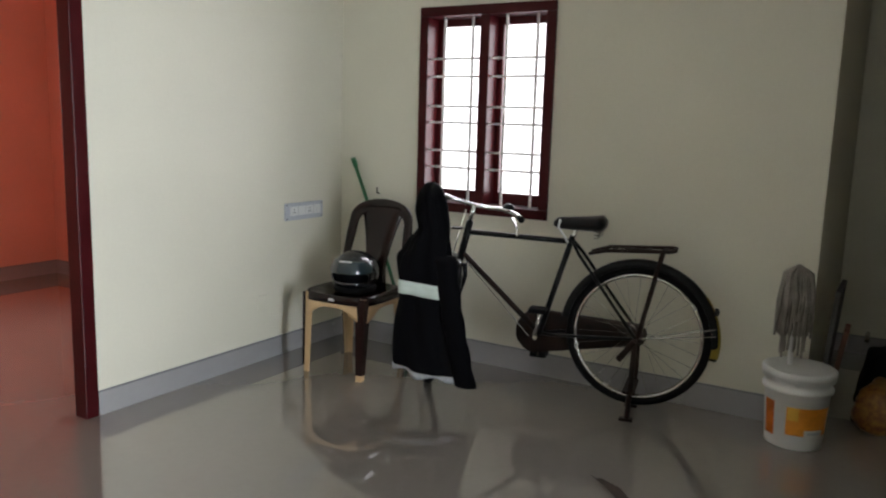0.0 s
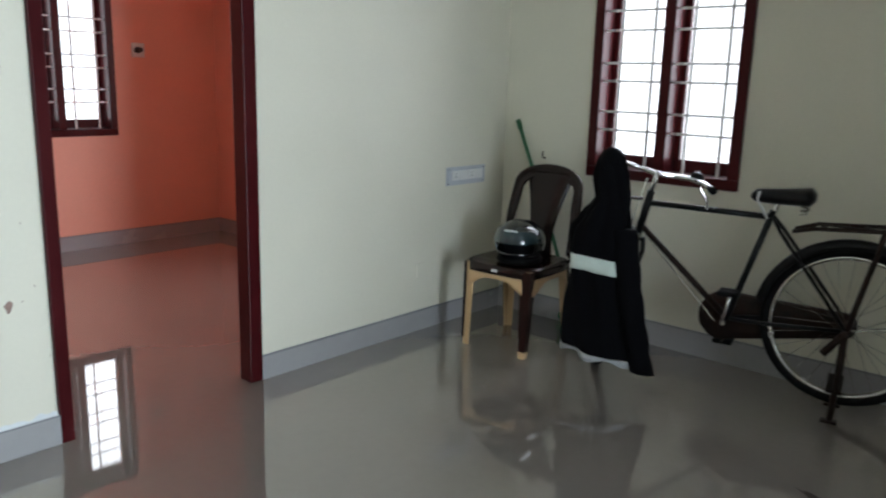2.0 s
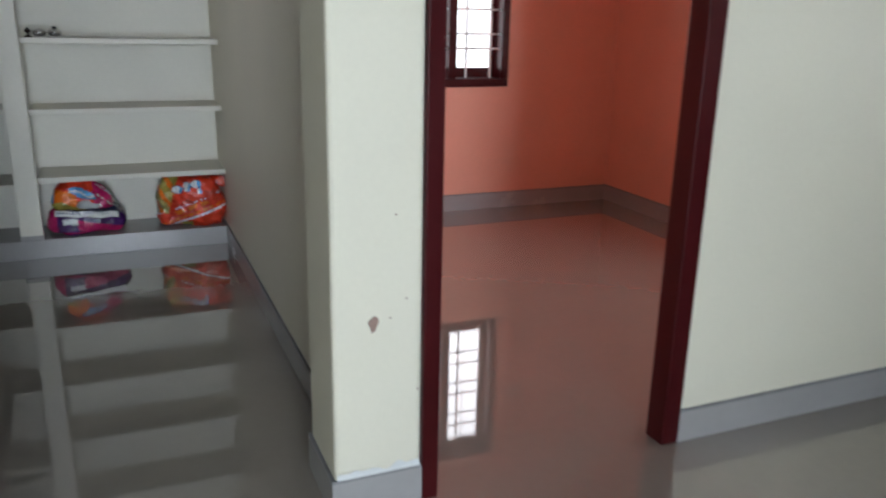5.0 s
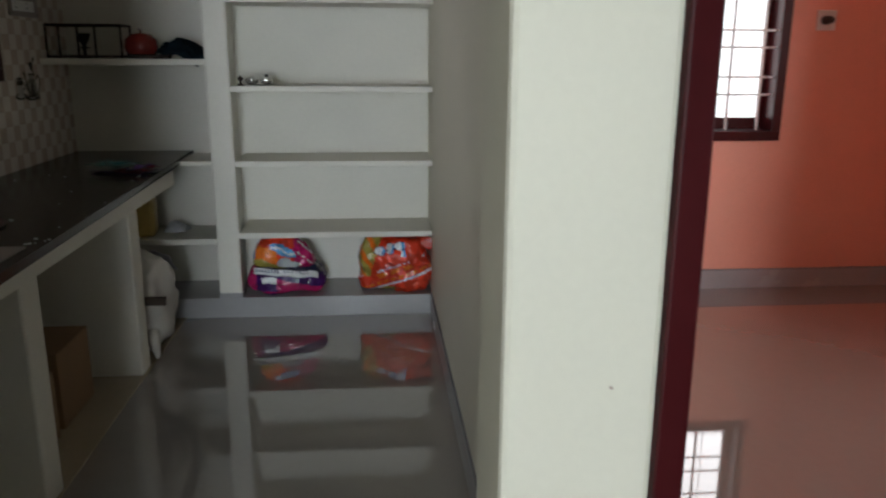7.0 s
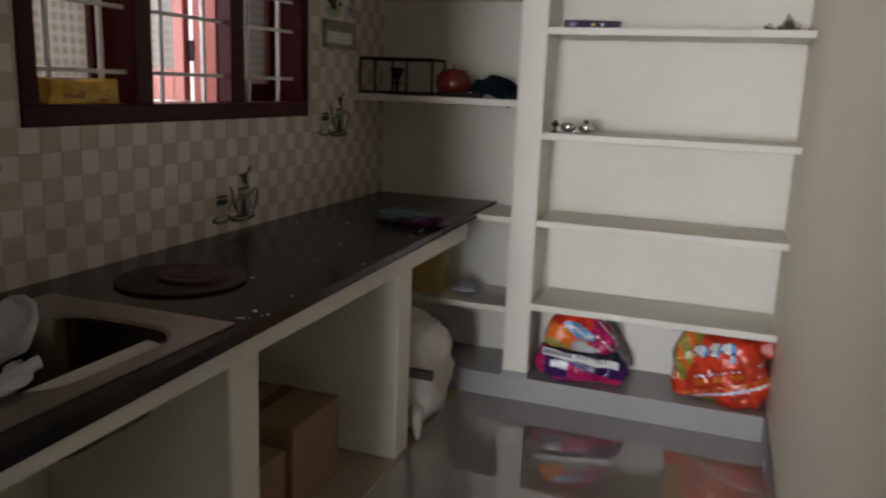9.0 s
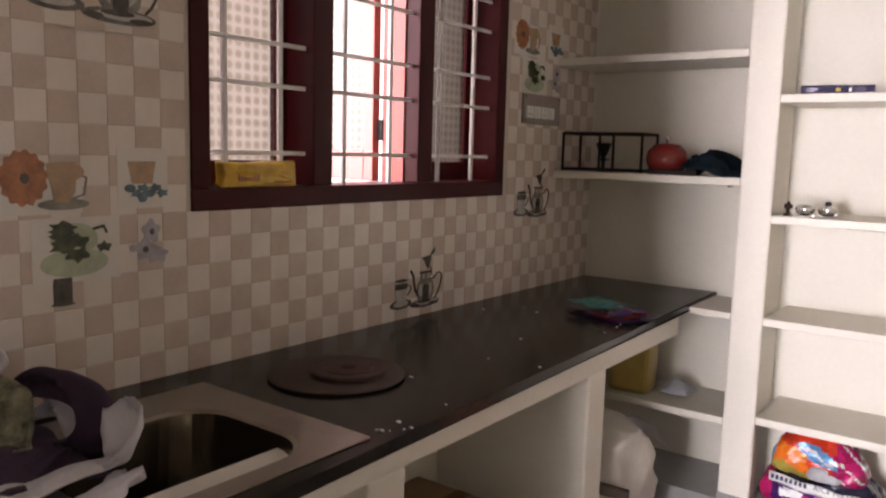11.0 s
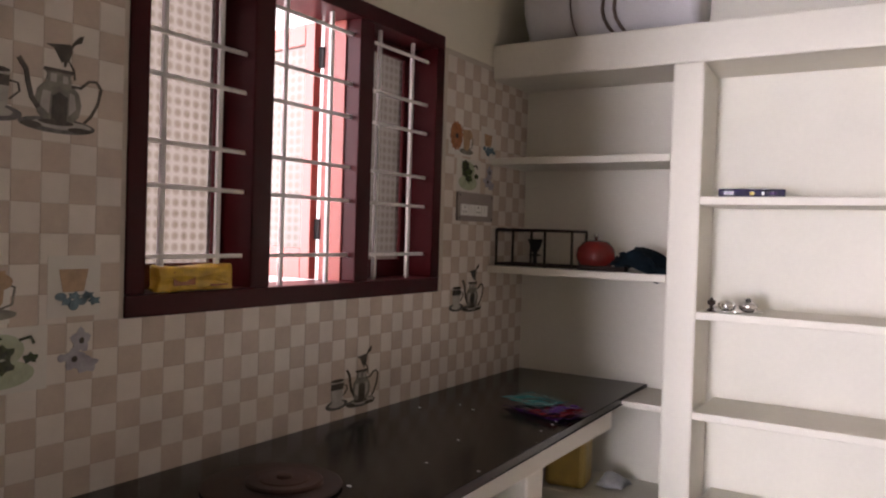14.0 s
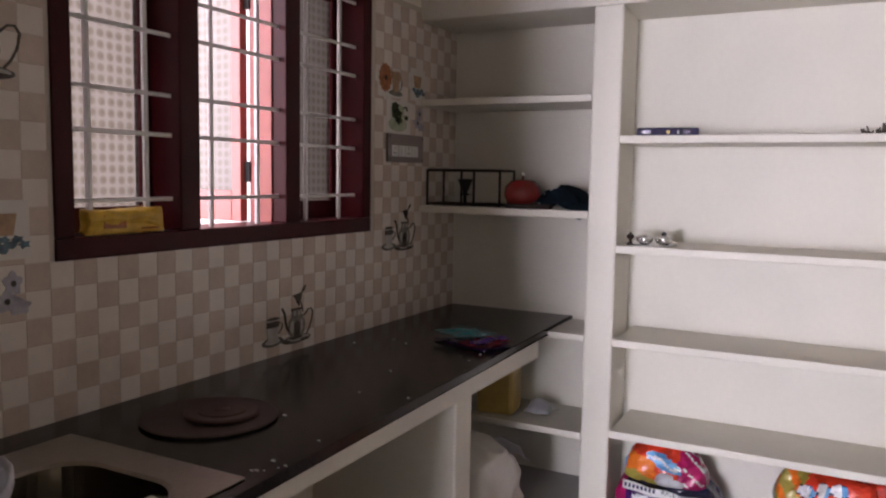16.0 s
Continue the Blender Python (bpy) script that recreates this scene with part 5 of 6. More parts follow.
part("white_border", fold([(-1.36, 0.64, 0.955), (-1.29, 0.625, 0.935), (-1.29, 0.60, 0.895), (-1.33, 0.55, 0.872), (-1.335, 0.47, 0.868), (-1.30, 0.40, 0.862)],
                          [(0.025, 0.01, 0.02), (0.022, 0.02, 0.03), (0.035, 0.01, 0.02), (0.042, 0.01, 0.012), (0.045, 0.0, 0.008), (0.05, 0.0, 0.006)], 5), WHITE_COTTON, cloths, "greyish white border", True)
part("white_corner", fold([(-1.27, 0.62, 0.868), (-1.25, 0.56, 0.861), (-1.235, 0.50, 0.857)], [(0.035, 0.0, 0.008), (0.035, 0.0, 0.006), (0.02, 0.0, 0.005)], 6, 0.004), WHITE_COTTON, cloths, smooth=True)
part("white_lining", fold([(-1.60, 0.63, 0.90), (-1.53, 0.635, 0.915), (-1.46, 0.635, 0.905)], [(0, 0.01, 0.022), (0, 0.01, 0.025), (0, 0.01, 0.022)], 7, 0.004), WHITE_COTTON, cloths, "white printed figure", True)
part("olive_print", fold([(-1.66, 0.545, 0.93), (-1.57, 0.54, 0.93), (-1.49, 0.53, 0.915), (-1.42, 0.52, 0.895)], [(0.0, 0.025, 0.05), (0.01, 0.025, 0.045), (0.01, 0.025, 0.035), (0.0, 0.02, 0.015)], 8), OLIVE_PRINT, cloths, "olive flecked print", True)
part("dark_stripe", fold([(-1.61, 0.525, 0.965), (-1.55, 0.505, 0.94), (-1.50, 0.485, 0.91)], [(0.012, 0.0, 0.012), (0.014, 0.0, 0.012), (0.014, 0.0, 0.01)], 9, 0.003), BLACK_CLOTH, cloths, "black stripe", True)
part("white_peak", fold([(-1.46, 0.46, 0.94), (-1.45, 0.455, 1.0), (-1.41, 0.45, 1.06), (-1.37, 0.45, 1.095)], [(0.03, 0.03, 0.01), (0.035, 0.03, 0.02), (0.03, 0.02, 0.02), (0.008, 0.0, 0.01)], 12, 0.014), WHITE_COTTON, cloths, "white cloth end standing up", True)
paper = thing("paper_sheet", "white folded paper sheet at the counter edge", "paper")
part("sheet", crumple(12, lambda u, v: (-1.26 + 0.17 * (u - 0.5), 0.385 + 0.11 * (v - 0.5), 0.872 + 0.022 * math.sin(math.pi * u) - 0.012 * u), 15, 0.008), WHITE_INK, paper, smooth=True)
crumbs = bmesh.new()
rng = random.Random(4)
for k in range(34):
    y = rng.uniform(0.5, 2.4) if k > 12 else rng.uniform(0.95, 1.15)
    x = edge_x(y) - (rng.uniform(0.005, 0.06) if k < 20 else rng.uniform(0.05, 0.55))
    if SX0 - 0.05 < x and SY0 - 0.1 < y < SY1 + 0.1:
        continue
    r = rng.uniform(0.0015, 0.005)
    bmesh.ops.create_icosphere(crumbs, subdivisions=1, radius=r, matrix=Matrix.Translation((x, y, 0.84 + r * 0.3)) @ Matrix.Diagonal((1.6, 1, 0.5, 1)))
tagged(finish("plaster_crumbs", crumbs, PLASTER), "white plaster crumbs scattered on the granite", "crumbs", kind="stuff")


# ---- kitchen: things on the shelves ----
bowls = thing("steel_dish_set", "small shiny lidded steel bowls on a steel plate", "dishes", (-0.765, 2.93, 1.195))
part("plate", lathe(bmesh.new(), [(0.05, 0.0), (0.085, 0.006), (0.09, 0.01), (0.084, 0.009), (0.045, 0.003)], 28), CHROME, bowls, smooth=True)
for x, y in ((-0.03, -0.005), (0.033, 0.0)):
    part("bowl", lathe(bmesh.new(), [(0.018, 0.004), (0.03, 0.012), (0.034, 0.024), (0.031, 0.034), (0.018, 0.041), (0.003, 0.043)], 24, (x * 1.15, y, 0.002)), CHROME, bowls, smooth=True)
part("knob", lathe(bmesh.new(), [(0.006, 0.042), (0.011, 0.046), (0.011, 0.053), (0.004, 0.057)], 12, (0.038, 0, 0.0)), DARK_DETAIL, bowls)
cup = thing("oil_lamp", "small dark brass lamp on the shelf", "lamp", (-0.855, 2.92, 1.195))
part("body", lathe(bmesh.new(), [(0.016, 0), (0.017, 0.004), (0.006, 0.012), (0.006, 0.022), (0.014, 0.028), (0.015, 0.038), (0.006, 0.044), (0.003, 0.052)], 16), RUSTY, cup, smooth=True)
pk = thing("packet_box", "dark blue printed slim packet on the shelf", "packet", (-0.73, 2.925, 1.619), 9)
part("carton", boxed(-0.113, 0.113, -0.022, 0.022, 0.0, 0.03, 0.004), paint("dark_blue_printed_card", (0.02, 0.012, 0.06), 0.7, grain=50, stain=30, vary=0.4), pk)
for x0, x1, c in ((-0.095, -0.06, PURPLE_FOIL), (-0.005, 0.01, YELLOW_FOIL), (0.035, 0.043, WHITE_INK), (0.06, 0.085, PURPLE_FOIL)):
    part("print", boxed(x0, x1, -0.0235, -0.0222, 0.008, 0.02, 0.0003), c, pk)
heap = thing("dried_flowers", "small bunch of dried flowers and wire on the shelf", "dried flowers", (0.0, 2.95, 1.619))
bm = bmesh.new()
rng = random.Random(9)
for k in range(60):
    a, d, h = rng.uniform(0, 6.28), rng.uniform(0, 0.075), rng.uniform(0.0, 0.05)
    rod(bm, (d * math.cos(a), 0.5 * d * math.sin(a), 0.002), (d * 1.2 * math.cos(a + 0.5), 0.5 * d * math.sin(a + 0.5), 0.01 + h * (1.1 - d / 0.09)), 0.0028, 5)
part("stalks", bm, paint("dry_brown_stalks", (0.13, 0.11, 0.08), 0.8, vary=0.4), heap)

wire = thing("wire_rack", "dark brown metal wire rack on the shelf", "rack")
X0, X1, YA, YB, ZA, ZB = -1.745, -1.40, 2.875, 3.03, 1.324, 1.478
for a, b_ in (((X0, YA), (X0, YB)), ((X1, YA), (X1, YB)), ((X0, YA), (X1, YA)), ((X0, YB), (X1, YB))):
    for z in (ZA + 0.008, ZB):
        part("bar", rod(bmesh.new(), (a[0], a[1], z), (b_[0], b_[1], z), 0.006, 8), RUSTY, wire)
for x, y in ((X0, YA), (X0, YB), (X1, YA), (X1, YB), (-1.52, YA), (-1.655, YB)):
    part("post", rod(bmesh.new(), (x, y, ZA), (x, y, ZB), 0.006, 8), RUSTY, wire)
goblet = thing("lamp_stand", "small black goblet-shaped stand inside the rack", "stand", (-1.60, 2.955, 1.3235))
part("body", lathe(bmesh.new(), [(0.03, 0), (0.03, 0.008), (0.008, 0.016), (0.008, 0.045), (0.03, 0.05), (0.008, 0.056), (0.02, 0.08), (0.034, 0.118), (0.03, 0.118), (0.016, 0.085)], 16), BLACK_ENAMEL, goblet, smooth=True)
pot = thing("red_pot", "round dark red lidded pot with a steel knob", "pot", (-1.33, 2.96, 1.3235))
part("belly", lathe(bmesh.new(), [(0.04, 0), (0.068, 0.02), (0.08, 0.055), (0.074, 0.09), (0.05, 0.115), (0.015, 0.122)], 28), paint("dark_red_lacquer", (0.2, 0.02, 0.015), 0.25, grain=30, stain=12, vary=0.2), pot, smooth=True)
part("knob", lathe(bmesh.new(), [(0.005, 0.12), (0.006, 0.13), (0.011, 0.137), (0.009, 0.147), (0.003, 0.15)], 12), CHROME, pot, smooth=True)
part("tray", boxed(-0.05, 0.15, -0.08, -0.03, 0.0, 0.02, 0.004), RUSTY, pot)
dark_cloth = thing("dark_cloth", "crumpled dark teal cloth heaped on the shelf", "cloth")
part("cloth", crumple(24, lambda u, v: (-1.25 + 0.23 * u, 2.87 + 0.2 * v, 1.33 + 0.07 * math.sin(math.pi * u) ** 0.4 * math.sin(math.pi * v) ** 0.7), 21, 0.05), paint("dark_teal_cloth", (0.006, 0.015, 0.022), 0.9, grain=150, stain=20, vary=0.4, bump=0.3, spec=0.1), dark_cloth, smooth=True)

roll = thing("mattress_roll", "white rolled mattress tied with brown rope on the loft", "mattress")
def rolled(u, v):
    a = 2 * math.pi * v
    k = 1 + 0.02 * math.sin(3 * a + 5 * u) - 0.03 * (abs(u - 0.3) < 0.02) - 0.05 * (abs(u - 0.555) < 0.05)
    return Vector((-1.65 + 0.69 * u, 3.03 + 0.155 * k * math.cos(a), 2.262 + 0.165 + 0.165 * k * math.sin(a)))
bm = bmesh.new()
g = grid_surface(bm, 40, 28, rolled, False, True)
bm.faces.new(g[0][::-1])
bm.faces.new(g[-1])
part("cover", bm, paint("white_cotton_ticking", (0.66, 0.65, 0.68), 0.8, grain=120, stain=5, vary=0.08, bump=0.3), roll, smooth=True)
for u in (0.3, 0.52, 0.59):
    part("rope", tube(bmesh.new(), [Vector((-1.65 + 0.69 * u + (0.02 * math.sin(3 * a) if u > 0.4 else 0), 3.03 + 0.16 * math.cos(a), 2.430 + 0.163 * math.sin(a))) for a in (2 * math.pi * k / 28 for k in range(28))], 0.007 if u > 0.4 else 0.003, 6, True), paint("brown_rope", (0.16, 0.11, 0.09), 0.9, vary=0.3), roll, smooth=True)


def pillow(bm, w, d, h, seed, squeeze=0.0, n=18, m=32):
    """A slumped filled bag, w wide, d deep and h high, standing on z = 0."""
    def at(u, v):
        a, b_ = 2 * math.pi * u, math.pi * v
        ca, sa = math.cos(a), math.sin(a)
        k = (abs(ca) ** 3.2 + abs(sa) ** 3.2) ** (-1 / 3.2)
        r = max(0.0, math.sin(b_)) ** 0.33
        z = h * (0.5 - 0.5 * math.cos(b_))
        taper = 1 - squeeze * (z / h)
        p = Vector((ca * k * w / 2 * r * taper, sa * k * d / 2 * r * taper, z))
        q = p + noise.noise_vector(p * 8 + Vector((seed, 0, 0))) * min(0.034, 0.12 * h) + noise.noise_vector(p * 22 + Vector((0, seed, 0))) * min(0.011, 0.05 * h)
        if m > 60:
            q += Vector((0, 1, 0.3)) * (0.009 * abs(noise.noise((p.x * 30 + seed, p.z * 24, p.y * 12))) + 0.004 * noise.noise((p.x * 70, p.z * 60 + seed, 0)))
        q.z = max(q.z, 0.0)
        return q
    grid_surface(bm, m, n, at, True)
    bmesh.ops.remove_doubles(bm, verts=bm.verts, dist=1e-4)
    return bm


def film(name, colour):
    return printed(name, [colour, tuple(0.75 * c for c in colour), tuple(min(1, 1.15 * c) for c in colour)], 18, 0.14)


BAG_INKS = [film("bag_red", (0.6, 0.045, 0.018)), film("bag_orange", (0.68, 0.15, 0.015)), film("bag_magenta", (0.42, 0.015, 0.11)), film("bag_purple", (0.05, 0.012, 0.1)),
            film("bag_gold", (0.3, 0.24, 0.05)), film("bag_blue", (0.1, 0.3, 0.55)), film("bag_white", (0.66, 0.66, 0.68)), film("bag_navy", (0.02, 0.02, 0.05))]
RED_I, ORANGE_I, MAGENTA_I, PURPLE_I, GOLD_I, BLUE_I, WHITE_I, NAVY_I = range(8)


def printed_bag(name, bm, parent, label, ink):
    """One filled bag whose faces take their printed colour from ink(x, z)."""
    ob = part(name, bm, BAG_INKS[0], parent, label, True)
    for mat in BAG_INKS[1:]:
        ob.data.materials.append(mat)
    for f in ob.data.polygons:
        f.material_index = ink(f.center.x, f.center.z)
    return ob


def lettering(body, size, material, parent, m, name="lettering"):
    """Raised letters in the built-in font, turned into a mesh."""
    data = bpy.data.curves.new(name, "FONT")
    data.body, data.size, data.extrude, data.align_x, data.resolution_u = body, size, 0.0006, "CENTER", 2
    tmp = new(name, data)
    me = bpy.data.meshes.new_from_object(tmp.evaluated_get(bpy.context.evaluated_depsgraph_get()))
    bpy.data.objects.remove(tmp)
    me.materials.clear()
    me.materials.append(material)
    ob = new(name, me)
    ob.parent = parent
    ob.matrix_local = m
    return ob


def rice_low(x, z):
    s = z - 0.10 + 0.10 * (x + 0.02)
    if -0.045 < s - 0.01 < -0.012 and -0.13 < x < -0.055:
        return WHITE_I
    if abs(z - 0.02) < 0.006 and x < 0.1:
        return MAGENTA_I
    if x < -0.155 or (x > -0.05 and 0.0 < z - 0.035 + 0.25 * (x + 0.05) < 0.062):
        return MAGENTA_I
    return PURPLE_I if s < 0.03 else NAVY_I


def rice_top(x, z):
    wave = 0.012 * math.sin(40 * x)
    if z < 0.042 + wave:
        return GOLD_I if x < 0.07 else MAGENTA_I
    if ((x + 0.005) / 0.07) ** 2 + ((z - 0.105 + 0.3 * x) / 0.026) ** 2 < 1:
        return WHITE_I if abs(z - 0.105 + 0.3 * x + 0.008 * math.sin(70 * x)) < 0.006 else BLUE_I
    if x < -0.145:
        return BLUE_I
    if x < -0.02 + wave:
        return ORANGE_I if z < 0.118 else RED_I
    if x > 0.07 and abs(math.sin(45 * x + 60 * z)) < 0.2:
        return WHITE_I
    return MAGENTA_I if x > 0.05 else RED_I


rice = thing("rice_bag", "purple and red glossy printed rice bag, folded over, on the plinth", "rice bag", (-0.675, 2.985, 0.108), 4)
printed_bag("lower_bag", pillow(bmesh.new(), 0.44, 0.25, 0.165, 3, 0.12, 30, 110), rice, "purple and magenta lower half", rice_low)
printed_bag("upper_fold", moved(pillow(bmesh.new(), 0.35, 0.20, 0.165, 9, 0.28, 34, 100), pose(0, 0, 0)), rice, "red, orange and blue folded top", rice_top).matrix_local = pose(-0.02, -0.01, 0.135, 0, 5, 0)
bm = bmesh.new()
grid_surface(bm, 18, 5, lambda u, v: Vector((-0.165 + 0.33 * u, -0.118 - 0.016 * math.sin(math.pi * u) - 0.003 * math.sin(20 * u), 0.128 + 0.034 * v - 0.032 * u + 0.003 * math.sin(16 * u))))
band = part("label_band", thick(bm, 0.002), WHITE_INK, rice, "white label band with small print", True)
lettering("RICE MILLS", 0.027, INK_NAVY, band, pose(0.05, -0.1385, 0.129, 90, 5, 0))
for k in range(8):
    x = -0.15 + 0.0155 * k
    part("letter_bar", moved(boxed(-0.005, 0.005, -0.0008, 0.0008, -0.008, 0.008), pose(x, -0.1375 + 0.02 * abs(x + 0.02), 0.149 - 0.097 * (x + 0.165) + 0.003, 0, 5, 0)), INK_NAVY, band)
tuft = part("silver_fold", moved(pillow(bmesh.new(), 0.13, 0.07, 0.05, 44, 0.3, 16), pose(0.01, -0.085, 0.152)), LINING, rice, "silver inner film showing at the fold", True)


def snack(x, z):
    t = z - 0.16 - 0.36 * x
    for cx, cz, rx, rz in ((-0.062, 0.232, 0.034, 0.024), (-0.005, 0.25, 0.024, 0.03), (0.045, 0.262, 0.03, 0.026), (0.062, 0.225, 0.016, 0.022)):
        d = ((x - cx) / rx) ** 2 + ((z - cz) / rz) ** 2
        if d < 1:
            return NAVY_I if 0.78 < d else BLUE_I if (x - cx) > 0.3 * rx else WHITE_I
    if x < -0.11 + 0.3 * (z - 0.12) and z > 0.09:
        return GOLD_I if math.sin(80 * x + 50 * z) > -0.4 else ORANGE_I
    if -0.112 < t < -0.1 or -0.018 < t < -0.013:
        return WHITE_I
    if -0.09 < t < -0.075 and math.sin(160 * x) > -0.3:
        return ORANGE_I
    if -0.055 < t < -0.03 and math.sin(90 * x) > -0.5 and -0.1 < x < 0.12:
        return ORANGE_I
    if abs(x + 0.02) < 0.03 and z < 0.035:
        return GOLD_I
    return RED_I


rb = thing("snack_bag", "large glossy red printed food bag, slumped on the plinth", "food bag", (-0.1, 2.985, 0.108), -8)
printed_bag("bag", pillow(bmesh.new(), 0.41, 0.25, 0.31, 17, 0.12, 60, 120), rb, "glossy red plastic with a yellow corner", snack)
part("crimped_corner", moved(pillow(bmesh.new(), 0.09, 0.035, 0.06, 23, 0.5, 14), pose(0.165, -0.03, 0.245, 0, 35, 0)), BAG_INKS[0], rb, "crimped red corner", True)

# ---- kitchen: under the counter ----
can = thing("oil_can", "dull yellow plastic oil can on the lower shelf", "oil can", (-1.42, 2.97, 0.426), 8)
part("body", boxed(-0.085, 0.085, -0.075, 0.075, 0.0, 0.2, 0.022), paint("dull_yellow_plastic", (0.5, 0.36, 0.1), 0.4, grain=30, stain=8, vary=0.15), can)
part("handle", tube(bmesh.new(), [(-0.05, 0, 0.19), (-0.05, 0, 0.235), (0.03, 0, 0.235), (0.03, 0, 0.19)], 0.012, 8), BEIGE_PLASTIC, can, smooth=True)
part("cap", lathe(bmesh.new(), [(0.02, 0.195), (0.02, 0.225), (0.018, 0.228)], 16, (0.06, 0, 0)), RUSTY, can)
bg = thing("grey_plastic_bag", "crumpled grey plastic bag on the lower shelf", "plastic bag")
part("film", crumple(18, lambda u, v: (-1.31 + 0.12 * u, 2.98 + 0.14 * v, 0.436 + 0.05 * math.sin(math.pi * u) ** 0.5 * math.sin(math.pi * v) ** 0.5), 41, 0.014), LINING, bg, smooth=True)
sack = thing("grain_sack", "full white woven sack leaning under the counter", "sack", (-1.345, 2.5, 0.005), 0)
bm = pillow(bmesh.new(), 0.42, 0.42, 0.43, 51, 0.25, 30)
for v in bm.verts:
    a = math.atan2(v.co.y, v.co.x)
    crease = abs(noise.noise((a * 2.2, v.co.z * 5, 3.7))) + 0.5 * abs(noise.noise((a * 5, v.co.z * 13, 8.1)))
    v.co.x, v.co.y = v.co.x * (1.02 - 0.14 * crease), v.co.y * (1.02 - 0.14 * crease)
part("body", bm, SACK, sack, "white woven plastic", True)
part("tied_corner", tube(bmesh.new(), [(0.12, -0.15, 0.1), (0.15, -0.2, 0.05), (0.16, -0.215, 0.006)], [0.04, 0.02, 0.008], 10), SACK, sack, smooth=True)
tied = thing("white_rag", "white rag stuffed beside the sack", "rag")
part("cloth", crumple(16, lambda u, v: (-1.34 + 0.13 * u, 2.70 + 0.13 * v, 0.385 - 0.12 * v + 0.03 * math.sin(math.pi * u)), 61, 0.025), WHITE_COTTON, tied, smooth=True)
stick = thing("wood_batten", "short dark wooden batten resting on the sack", "wood piece")
part("batten", moved(boxed(-0.14, 0.14, -0.012, 0.012, -0.018, 0.018, 0.002), pose(-1.27, 2.275, 0.285, 0, 3, 8)), paint("dark_old_wood", (0.06, 0.04, 0.025), 0.7, grain=60, stain=20, vary=0.3, bump=0.2), stick)


def carton(label, x0, x1, y0, y1, h, turn):
    c = thing("cardboard_box", label, "box", ((x0 + x1) / 2, (y0 + y1) / 2, 0.005), turn)
    w, d = (x1 - x0) / 2, (y1 - y0) / 2
    part("body", boxed(-w, w, -d, d, 0, h, 0.004), CARDBOARD, c)
    part("flap", boxed(-w, -0.002, -d, d, h, h + 0.004, 0.001), CARDBOARD, c)
    part("flap", boxed(0.002, w, -d, d, h, h + 0.0045, 0.001), CARDBOARD, c)
    part("tape", boxed(-0.025, 0.025, -d - 0.001, d + 0.001, h + 0.0045, h + 0.0055), paint("brown_parcel_tape", (0.2, 0.11, 0.05), 0.25, vary=0.15), c)


carton("brown cardboard carton stored under the counter", -1.73, -1.345, 1.62, 1.93, 0.29, 0)
carton("smaller brown cardboard carton beside the larger one", -1.72, -1.35, 1.29, 1.58, 0.25, -5)

# ---- hall: broom, bucket, mop, recess ----
broom = thing("broom", "green plastic broom leaning in the hall corner", "broom")
part("handle", tube(bmesh.new(), [(2.915, -0.13, 1.13), (2.885, -0.42, 0.52), (2.86, -0.60, 0.10)], 0.011, 10), GREEN_PLASTIC, broom, smooth=True)
part("cap", tube(bmesh.new(), [(2.9165, -0.115, 1.16), (2.914, -0.14, 1.11)], [0.016, 0.014], 10), GREEN_PLASTIC, broom, smooth=True)
part("head", boxed(2.80, 2.9, -0.72, -0.54, 0.06, 0.1, 0.01), GREEN_PLASTIC, broom)
bm = bmesh.new()
for i in range(10):
    for j in range(4):
        rod(bm, (2.815 + 0.023 * j, -0.70 + 0.016 * i, 0.07), (2.80 + 0.03 * j, -0.72 + 0.02 * i, 0.0), 0.003, 4)
part("bristles", bm, GREEN_PLASTIC, broom, "short green bristles")
nail = thing("wall_hook", "small dark hook on the hall wall", "hook")
part("hook", tube(bmesh.new(), [(2.95, -0.30, 0.95), (2.925, -0.30, 0.955), (2.92, -0.30, 0.975), (2.925, -0.30, 0.99)], 0.005, 6), RUSTY, nail)

bucket = thing("paint_bucket", "white lidded paint bucket with an orange label, dusty", "bucket", (2.76, -2.785, 0), 0)
part("body", lathe(bmesh.new(), [(0.118, 0), (0.122, 0.006), (0.138, 0.255), (0.15, 0.258), (0.15, 0.274), (0.14, 0.278), (0.141, 0.305), (0.152, 0.308), (0.152, 0.325)], 40), WHITE_PLASTIC, bucket, "dirty white plastic", True)
part("lid", lathe(bmesh.new(), [(0.156, 0.318), (0.157, 0.35), (0.15, 0.356), (0.135, 0.352), (0.03, 0.35)], 40), WHITE_PLASTIC, bucket, "white snap-on lid", True)


def wrap(a0, a1, z0, z1, lift):
    bm = bmesh.new()
    grid_surface(bm, 14, 4, lambda u, v: Vector(((0.1205 + 0.062 * (z0 + (z1 - z0) * v) + lift) * math.cos(radians(a0 + (a1 - a0) * u)), (0.1205 + 0.062 * (z0 + (z1 - z0) * v) + lift) * math.sin(radians(a0 + (a1 - a0) * u)), z0 + (z1 - z0) * v)))
    return thick(bm, 0.0008)


